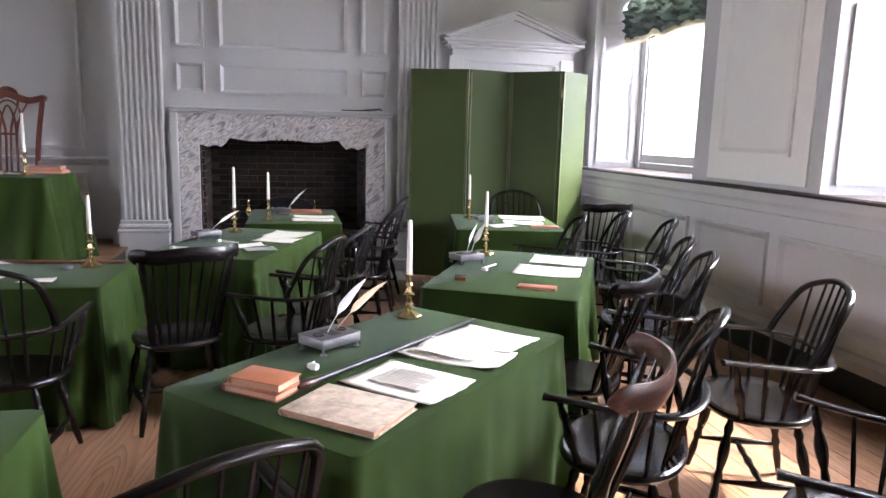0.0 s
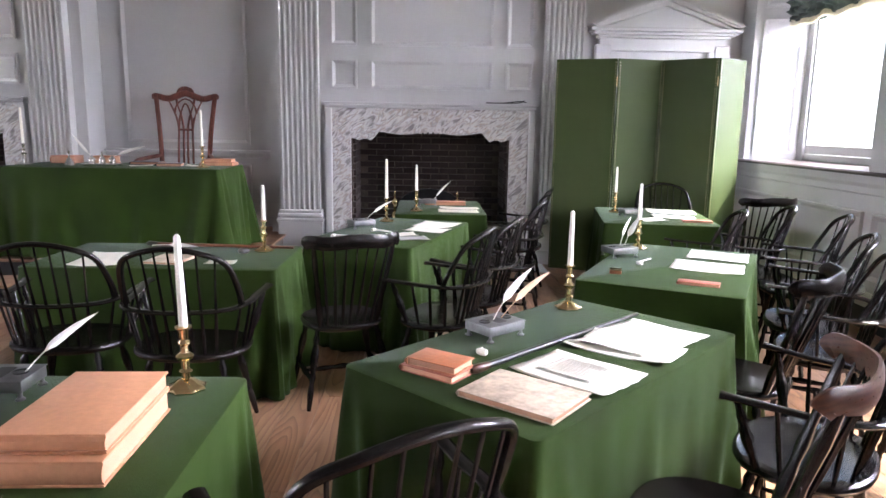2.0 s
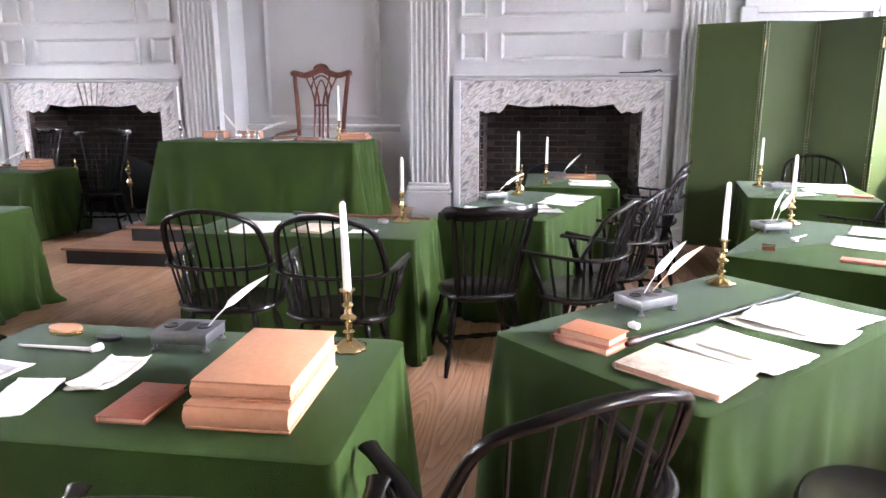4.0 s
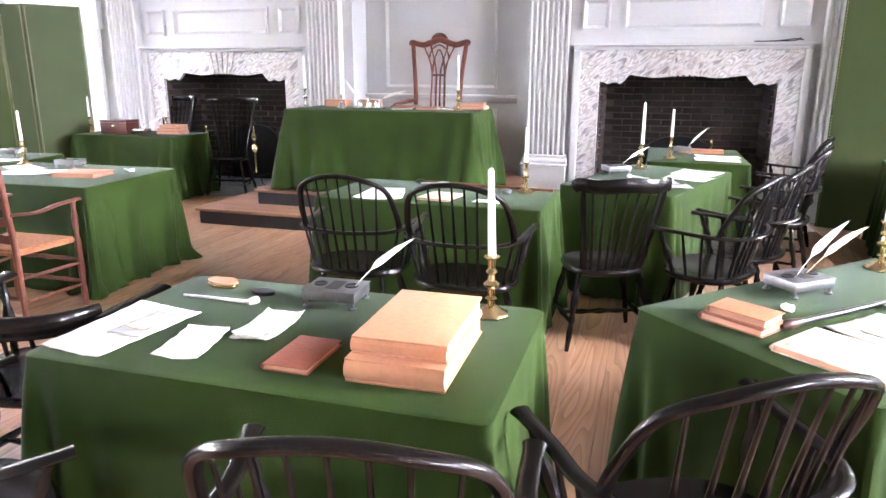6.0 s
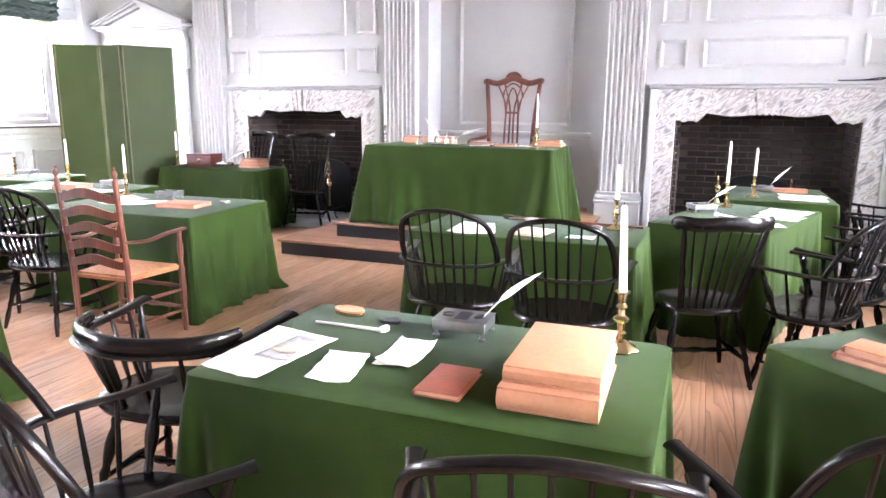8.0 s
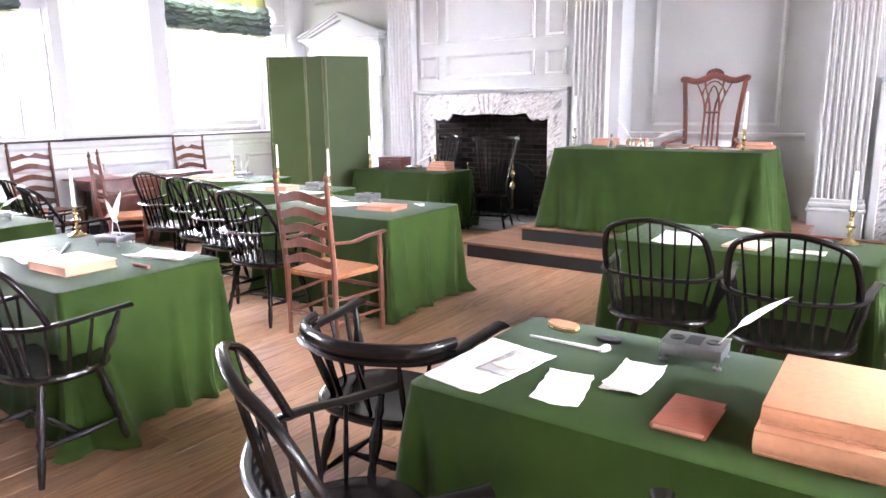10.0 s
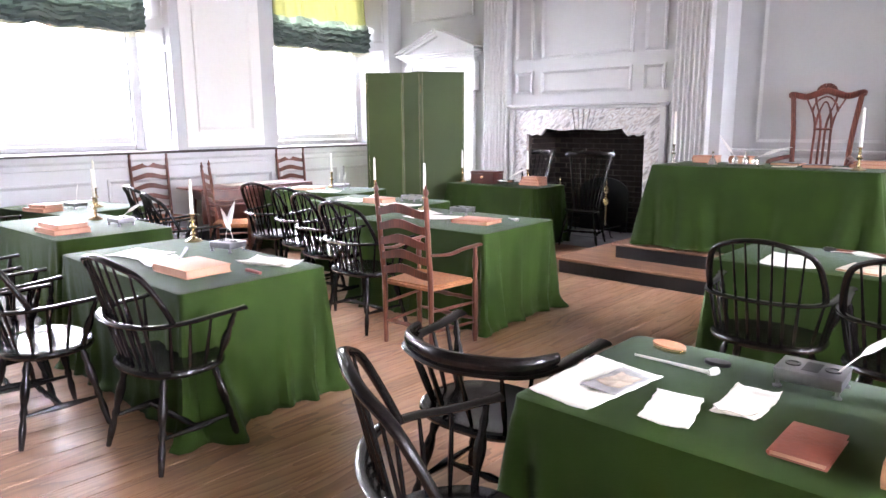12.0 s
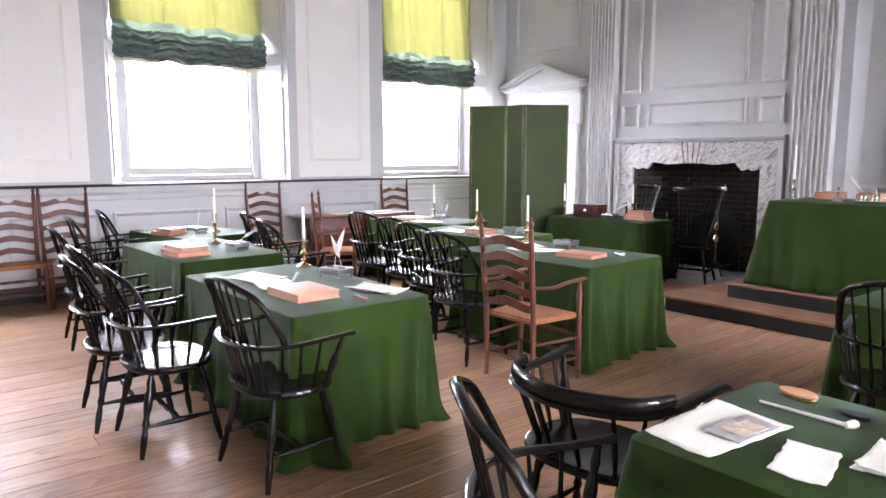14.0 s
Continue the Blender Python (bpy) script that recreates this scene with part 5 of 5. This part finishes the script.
book(1.864, 3.037, 91, 0.375, 0.24, 0.046, M_VELLUM, "large vellum-bound volume stacked on another", z=TZ + 0.061)
candle(1.974, 3.37, 0.45, lean=(-5, -3))
inkstand(1.475, 3.335, 2, ((0.75, 40, 25, 0.24, None),))
ob = thing("oval_box", pose(1.02, 3.385, TZ, 0, 0, -12), "oval brass snuff box with a pale lid", "box")
for i, (k, z0, z1, mt) in enumerate(((1.0, 0, 0.008, M_BRASS), (0.95, 0.008, 0.014, M_BRASS), (1.0, 0.014, 0.02, M_VELLUM))):
    bm = bmesh.new()
    prism(bm, [(0.062 * k * math.cos(2 * math.pi * j / 28), 0.036 * k * math.sin(2 * math.pi * j / 28)) for j in range(28)], z0, z1, "z")
    part(("body", "rim", "lid")[i], bm, mt, ob)
bm = bmesh.new()
prism(bm, [(0.042 * math.cos(2 * math.pi * j / 24), 0.026 * math.sin(2 * math.pi * j / 24)) for j in range(24)], 0, 0.012, "z")
bmesh.ops.bevel(bm, geom=bm.edges[:], offset=0.002, segments=1, affect="EDGES")
o = link("oval_case", bm, M_BLACK)
o.location = (1.2, 3.345, TZ)
tagged(o, "small black oval case on green cloth", "case")
clay_pipe((0.965, 3.245), (1.215, 3.235))

# right front table
book(2.7, 3.52, -37, 0.2, 0.12, 0.022, M_REDLEATHER, "small dark leather book under another")
book(2.71, 3.52, -34, 0.18, 0.115, 0.026, M_LEATHER, "small tan leather book stacked on another", z=TZ + 0.0225)
book(2.945, 3.315, -39, 0.31, 0.225, 0.02, M_MARBLED, "large flat marbled-board ledger with a leather spine")
sheet([(2.93, 3.55), (3.17, 3.31), (3.36, 3.49), (3.12, 3.74)], seed=11, curl=0.006)
sheet([(3.02, 3.55), (3.16, 3.42), (3.28, 3.53), (3.14, 3.66)], seed=12, mat=M_PAPER, lift=0.004, curl=0.002, lines=12, label="small printed sheet lying on a larger one")
sheet([(3.14, 3.79), (3.45, 3.57), (3.58, 3.74), (3.31, 3.92)], seed=13, curl=0.01)
sheet([(3.2, 3.8), (3.4, 3.66), (3.5, 3.8), (3.3, 3.93)], seed=15, curl=0.012, lift=0.004)
sheet([(3.29, 3.95), (3.55, 3.74), (3.73, 3.91), (3.5, 4.12)], seed=14, curl=0.006, lines=9)
rod("walking_cane", (2.84, 3.53, TZ + 0.012), (3.54, 4.19, TZ + 0.008), 0.011, 0.007, M_BLACK, "long black lacquered walking cane", "cane", M_BROWNARM)
inkstand(2.92, 3.905, 38, ((-0.1, 28, 20, 0.24, None), (0.35, 48, 35, 0.29, M_FEATHERTAN)))
clay_pipe((2.86, 3.74), (2.845, 3.70))
candle(3.275, 4.3, 0.42)

# right middle table
book(4.03, 4.77, -26, 0.2, 0.075, 0.014, M_REDLEATHER, "narrow red bound pocket book")
sheet([(4.01, 5.14), (4.36, 4.99), (4.49, 5.25), (4.15, 5.42)], seed=21, curl=0.005)
sheet([(4.23, 5.47), (4.54, 5.32), (4.67, 5.58), (4.36, 5.72)], seed=22, curl=0.005)
inkstand(3.84, 5.52, 20, ((0.0, 20, 40, 0.2, None), (0.4, 12, -30, 0.2, None)))
candle(4.04, 5.8, 0.42)
ob = thing("brass_box", pose(3.68, 5.02, TZ, 0, 0, -20), "small brass-bound box on green cloth", "box")
part("body", boxed(-0.03, 0.03, -0.02, 0.02, 0, 0.018, bevel=0.002), M_LEATHER, ob)
part("lid", boxed(-0.032, 0.032, -0.022, 0.022, 0.0185, 0.026, bevel=0.002), M_BRASS, ob)
clay_pipe((4.0, 5.42), (3.88, 5.28))

# right back table
sheet(rect(4.95, 7.75, 0.42, 0.3, -12), seed=31)
sheet(rect(4.85, 7.4, 0.36, 0.22, -14), seed=32)
sheet(rect(4.6, 7.2, 0.22, 0.18, 5), seed=33)
book(4.95, 7.1, -12, 0.24, 0.1, 0.015, M_REDLEATHER, "thin red-brown book on green cloth")
candle(4.42, 7.72, 0.42)
inkstand(4.5, 7.5, 10)

# middle table
sheet([(0.76, 5.06), (1.06, 5.07), (0.95, 5.44), (0.72, 5.47)], seed=41)
book(1.24, 5.25, -8, 0.2, 0.24, 0.012, M_MARBLED, "thin tan bound pamphlet")
sheet(rect(1.54, 5.18, 0.16, 0.08, -8), seed=42)
rod("walking_cane", (0.97, 5.71, TZ + 0.012), (1.85, 5.64, TZ + 0.009), 0.011, 0.008, M_CANE, "long brown wooden walking cane", "cane", M_BLACK)
q = quill(0.98, 5.66, TZ + 0.01, 84, 2, 0.34, None, 0.02)
candle(1.69, 5.56, 0.4)
ob = thing("ink_pot", pose(1.585, 5.49, TZ), "small round pewter ink pot", "ink pot")
part("bowl", lathe(bmesh.new(), ((0.025, 0), (0.034, 0.008), (0.034, 0.02), (0.026, 0.028), (0.018, 0.03)), segs=16), M_PEWTER, ob)

# table before the fireplace
candle(2.35, 6.92, 0.5)
candle(2.58, 7.62, 0.42)
inkstand(2.18, 6.58, 30, ((0.5, 45, 20, 0.24, None),))
clay_pipe((2.3, 6.1), (2.04, 6.14))
clay_pipe((2.42, 6.34), (2.3, 6.42))
sheet([(2.56, 6.62), (2.84, 6.54), (2.95, 6.84), (2.66, 6.94)], seed=51)
sheet([(2.5, 6.4), (2.78, 6.32), (2.86, 6.5), (2.58, 6.58)], seed=52)
sheet(rect(2.5, 6.22, 0.2, 0.13, 18), seed=53)
sheet(rect(2.58, 6.06, 0.2, 0.13, 20), seed=54, mat=M_PAPERGREY)
sheet(rect(2.98, 7.85, 0.36, 0.2, 4), seed=55)
sheet(rect(2.96, 7.6, 0.36, 0.18, 2), seed=56)
book(2.86, 8.2, 0, 0.4, 0.16, 0.03, M_LEATHER, "long tan leather book on green cloth")
quill(2.72, 8.15, TZ + 0.01, 30, 10, 0.3, None)
inkstand(2.68, 8.1, 0)

# tall table on the dais
PZ = 1.087
candle(-0.9, 7.66, 0.5, PZ, True)
candle(0.7, 7.56, 0.5, PZ)
book(0.72, 8.0, 0, 0.3, 0.22, 0.03, M_LEATHER, "tan leather book on the tall table", PZ)
book(0.72, 8.0, 4, 0.26, 0.2, 0.028, M_LEATHER, "tan leather book stacked on another", PZ + 0.031)
book(-0.72, 8.05, 3, 0.22, 0.2, 0.07, M_LEATHER, "thick tan leather volume on green cloth", PZ)
book(-0.38, 8.08, -5, 0.2, 0.18, 0.07, M_LEATHER, "thick tan leather volume on green cloth", PZ)
book(0.36, 7.72, 4, 0.22, 0.12, 0.03, M_BLACK, "small black leather book on the tall table", PZ)
book(0.05, 8.0, -2, 0.26, 0.2, 0.025, M_BLACK, "flat black leather book", PZ)
sheet(rect(0.1, 7.7, 0.2, 0.12, 10), z=PZ, seed=61)
sheet(rect(0.55, 7.75, 0.16, 0.12, -10), z=PZ, seed=62)
ob = thing("hand_bell", pose(-0.54, 7.72, PZ), "small silver hand bell on the tall table", "bell")
part("bell", lathe(bmesh.new(), ((0.045, 0), (0.042, 0.012), (0.028, 0.04), (0.02, 0.058), (0.006, 0.064)), segs=18), M_SILVER, ob)
part("handle", lathe(bmesh.new(), ((0.006, 0.062), (0.01, 0.08), (0.006, 0.095), (0.012, 0.12), (0.004, 0.135)), segs=12), M_SILVER, ob)
ob = thing("silver_inkstand", pose(-0.22, 7.66, PZ), "polished silver inkstand with pots and quills", "inkstand")
part("tray", boxed(-0.15, 0.15, -0.08, 0.08, 0.012, 0.022, bevel=0.005), M_SILVER, ob)
for dx in (-0.09, 0, 0.09):
    part("pot", lathe(bmesh.new(), ((0.026, 0.022), (0.03, 0.035), (0.024, 0.06), (0.028, 0.066), (0.016, 0.075), (0.004, 0.095 if dx else 0.13)), (dx, 0, 0), 16), M_SILVER, ob)
for dx in (-0.13, 0.13):
    for dy in (-0.065, 0.065):
        part("foot", lathe(bmesh.new(), ((0.01, 0), (0.012, 0.006), (0.006, 0.013)), (dx, dy, 0), 8), M_SILVER, ob)
quill(-0.17, 7.66, PZ + 0.05, 58, 0, 0.36, None, 0.018)
quill(-0.27, 7.66, PZ + 0.05, -52, 0, 0.3, None, 0.015)

# left tables
inkstand(-1.85, 5.62, 5)
candle(-2.3, 5.62, 0.42)
book(-1.42, 5.3, 8, 0.32, 0.24, 0.03, M_LEATHER, "tan leather ledger on green cloth")
sheet(rect(-1.9, 5.3, 0.42, 0.26, 12), seed=71)
sheet(rect(-2.12, 5.45, 0.3, 0.2, -20), seed=72)
clay_pipe((-1.35, 5.62), (-1.25, 5.56))
candle(-3.45, 6.05, 0.42)
book(-3.05, 5.75, 5, 0.26, 0.2, 0.05, M_LEATHER, "tan leather volume on green cloth")
inkstand(-2.9, 6.05, 5)
sheet(rect(-2.75, 5.72, 0.4, 0.24, 5), seed=73)
sheet(rect(-3.4, 5.7, 0.3, 0.22, 12), seed=74)
candle(-4.75, 6.5, 0.42)
book(-4.75, 6.15, 10, 0.34, 0.22, 0.035, M_LEATHER, "long tan leather volume")
inkstand(-4.5, 6.45, 8, ((0.2, 15, 0, 0.16, None), (-0.3, 10, 140, 0.15, None)))
sheet(rect(-4.4, 6.1, 0.36, 0.2, 12), seed=75)
candle(-2.3, 3.4, 0.42)
inkstand(-1.83, 3.38, 12, ((-0.2, 6, 30, 0.26, None), (0.55, 10, 200, 0.22, None)))
book(-1.42, 2.93, 2, 0.34, 0.26, 0.045, M_VELLUM, "large vellum-bound volume on green cloth")
for k in range(2):
    sheet(rect(-1.3 + 0.03 * k, 3.32, 0.34, 0.16, 15), seed=76 + k, lift=0.003 * k, curl=0.014, label="crumpled cream paper in a loose pile")
rod("sealing_stick", (-1.2, 3.12, TZ + 0.01), (-1.07, 3.12, TZ + 0.01), 0.009, 0.009, M_REDLEATHER, "dark red stick of sealing wax", "sealing wax")
sheet(rect(-2.1, 2.95, 0.34, 0.24, 15), seed=78)
sheet(rect(-1.8, 2.95, 0.3, 0.22, -10), seed=79)
rod("ruler", (-2.05, 3.22, TZ + 0.01), (-1.75, 3.02, TZ + 0.008), 0.011, 0.007, M_BLACK, "black round ruler lying on papers", "ruler")
book(-3.45, 2.98, 3, 0.34, 0.26, 0.04, M_LEATHER, "large tan leather volume")
book(-3.43, 2.98, 6, 0.3, 0.22, 0.035, M_LEATHER, "tan leather volume stacked on another", TZ + 0.041)
inkstand(-3.5, 3.42, 5, ((0.3, 50, 20, 0.24, None),))
candle(-3.95, 3.4, 0.42)
ob = thing("ink_pot", pose(-4.0, 3.15, TZ), "small white round pounce pot on green cloth", "ink pot")
part("bowl", lathe(bmesh.new(), ((0.025, 0), (0.036, 0.008), (0.036, 0.026), (0.028, 0.036), (0.018, 0.038)), segs=16), M_CLAY, ob)
book(-4.95, 3.32, 15, 0.3, 0.2, 0.035, M_LEATHER, "tan leather volume on green cloth")
book(-4.93, 3.34, 18, 0.22, 0.18, 0.03, M_REDLEATHER, "smaller red-brown volume stacked on another", TZ + 0.036)
candle(-4.85, 3.75, 0.45)
inkstand(-4.95, 3.6, 10, ((0.2, 30, 150, 0.22, None),))

# table by the north fireplace
ob = thing("document_box", pose(-3.62, 8.15, TZ, 0, 0, 2), "dark red mahogany box with a brass escutcheon", "box")
part("body", boxed(-0.18, 0.18, -0.11, 0.11, 0, 0.13, bevel=0.003), M_REDBOX, ob)
part("lid", boxed(-0.185, 0.185, -0.115, 0.115, 0.131, 0.16, bevel=0.004), M_REDBOX, ob)
part("escutcheon", boxed(-0.02, 0.02, -0.114, -0.111, 0.07, 0.1, bevel=0.001), M_BRASS, ob)
candle(-4.0, 8.1, 0.42)
candle(-3.12, 8.35, 0.42)
for k in range(3):
    book(-2.98 + 0.01 * k, 8.28, 3 - 4 * k, 0.3 - 0.03 * k, 0.2, 0.035, M_LEATHER, "tan leather volume in a stack", TZ + 0.036 * k)
inkstand(-3.32, 8.15, 0, ((0.3, 50, 15, 0.3, None),), mat=M_SILVER)

# bare table at the north wall
ob = thing("drop_leaf_table", pose(-5.62, 5.85, 0, 0, 0, 0), "dark walnut drop-leaf table against the wainscot", "table")
part("tabletop", boxed(-0.3, 0.3, -0.78, 0.78, 0.735, 0.757, bevel=0.006), M_REDBOX, ob)
part("apron", boxed(-0.22, 0.22, -0.66, 0.66, 0.62, 0.734), M_REDBOX, ob)
part("leaf", boxed(0.285, 0.303, -0.78, 0.78, 0.36, 0.734, bevel=0.004), M_REDBOX, ob)
for sx in (-1, 1):
    for sy in (-1, 1):
        part("leg", turned(bmesh.new(), (sx * 0.19, sy * 0.62, 0), (sx * 0.19, sy * 0.62, 0.63), (0.02, 0.028, 0.024, 0.018, 0.028, 0.02, 0.026, 0.02, 0.03, 0.03), 10), M_REDBOX, ob)
sheet(rect(-5.6, 5.8, 0.3, 0.5, 5), z=0.758, seed=90)
sheet(rect(-5.6, 6.25, 0.26, 0.36, -8), z=0.758, seed=91)


# ---- hearth things ----
def andiron(x, y, label):
    ob = thing("andiron", pose(x, y, 0.016), label, "andiron", "andirons")
    part("shaft", lathe(bmesh.new(), ((0.014, 0.16), (0.014, 0.42), (0.024, 0.43), (0.042, 0.47), (0.03, 0.51), (0.014, 0.52), (0.014, 0.57), (0.032, 0.59), (0.04, 0.625), (0.024, 0.66), (0.008, 0.67), (0.018, 0.7), (0.004, 0.75)), segs=14), M_BRASS, ob)
    for k in (-1, 1):
        part("foot", tube(bmesh.new(), smoothed([(0, 0, 0.18), (k * 0.06, -0.01, 0.14), (k * 0.09, -0.02, 0.03), (k * 0.12, -0.02, 0.008)], 10), 0.009, 8), M_IRON, ob)
    part("log_bar", tube(bmesh.new(), [(0, 0, 0.11), (0, 0.4, 0.1), (0, 0.42, 0.0)], 0.01, 8), M_IRON, ob)


for s in (-1, 1):
    for dx in (-0.39, 0.31):
        andiron(s * 2.71 + dx, 9.08, "iron andiron with a brass finial in the fireplace")
ob = thing("candle_snuffer", pose(3.55, 8.9, 1.723), "black iron tongs lying on the mantel shelf", "tongs")
part("arm", tube(bmesh.new(), smoothed([(-0.25, 0, 0.01), (-0.05, 0, 0.012), (0.1, 0, 0.015), (0.16, 0, 0.04)], 12), 0.006, 6), M_IRON, ob)
part("arm", tube(bmesh.new(), smoothed([(-0.25, -0.02, 0.01), (-0.05, -0.02, 0.012), (0.1, -0.02, 0.03), (0.18, -0.02, 0.02)], 12), 0.006, 6), M_IRON, ob)

# ---- pieces of floor and fireplaces ----
rnd = random.Random(5)
plank_sizes = {}
x = -6.04
col = 0
while x < 6.04:
    w = rnd.choice((0.13, 0.15, 0.175))
    y = WY - rnd.uniform(0, 2.5)
    while y < EY:
        L = rnd.choice((3.2, 4.0, 4.8))
        key = (w, L)
        if key not in plank_sizes:
            bm = boxed(0.0012, w - 0.0012, 0.0015, L - 0.0015, -0.02, 0.0, bevel=0.0025)
            me = bpy.data.meshes.new("plank")
            bm.to_mesh(me)
            bm.free()
            me.materials.append(M_FLOOR)
            plank_sizes[key] = me
        if y + L > WY:
            ob = new("plank", plank_sizes[key])
            ob.parent = floor
            ob.location = (x, y, rnd.uniform(-0.0012, 0.0))
        y += L
    x += w

brick_me = bpy.data.meshes.new("brick")
bm = boxed(-0.1, 0.1, -0.02, 0.02, -0.029, 0.029, bevel=0.004)
bm.to_mesh(brick_me)
bm.free()
brick_me.materials.append(M_BRICK)
for f in FIRES:
    for r in range(20):
        z = 0.05 + r * 0.07
        for c in range(8):
            u = -0.73 + c * 0.212 + (0.1 if r % 2 else 0)
            if abs(u) > 0.78 or (abs(u) < 0.3 and z < 0.6):
                continue
            ob = new("brick", brick_me)
            ob.parent = f
            ob.location = (u, 0.612 + rnd.uniform(-0.004, 0.004), z)
        for k in (-1, 1):
            for c in range(3):
                v = 0.11 + c * 0.2 + (0.05 if r % 2 else 0)
                if v > 0.56:
                    continue
                ob = new("brick", brick_me)
                ob.parent = f
                ob.location = (k * 0.838, v, z)
                ob.rotation_euler = (0, 0, radians(90))
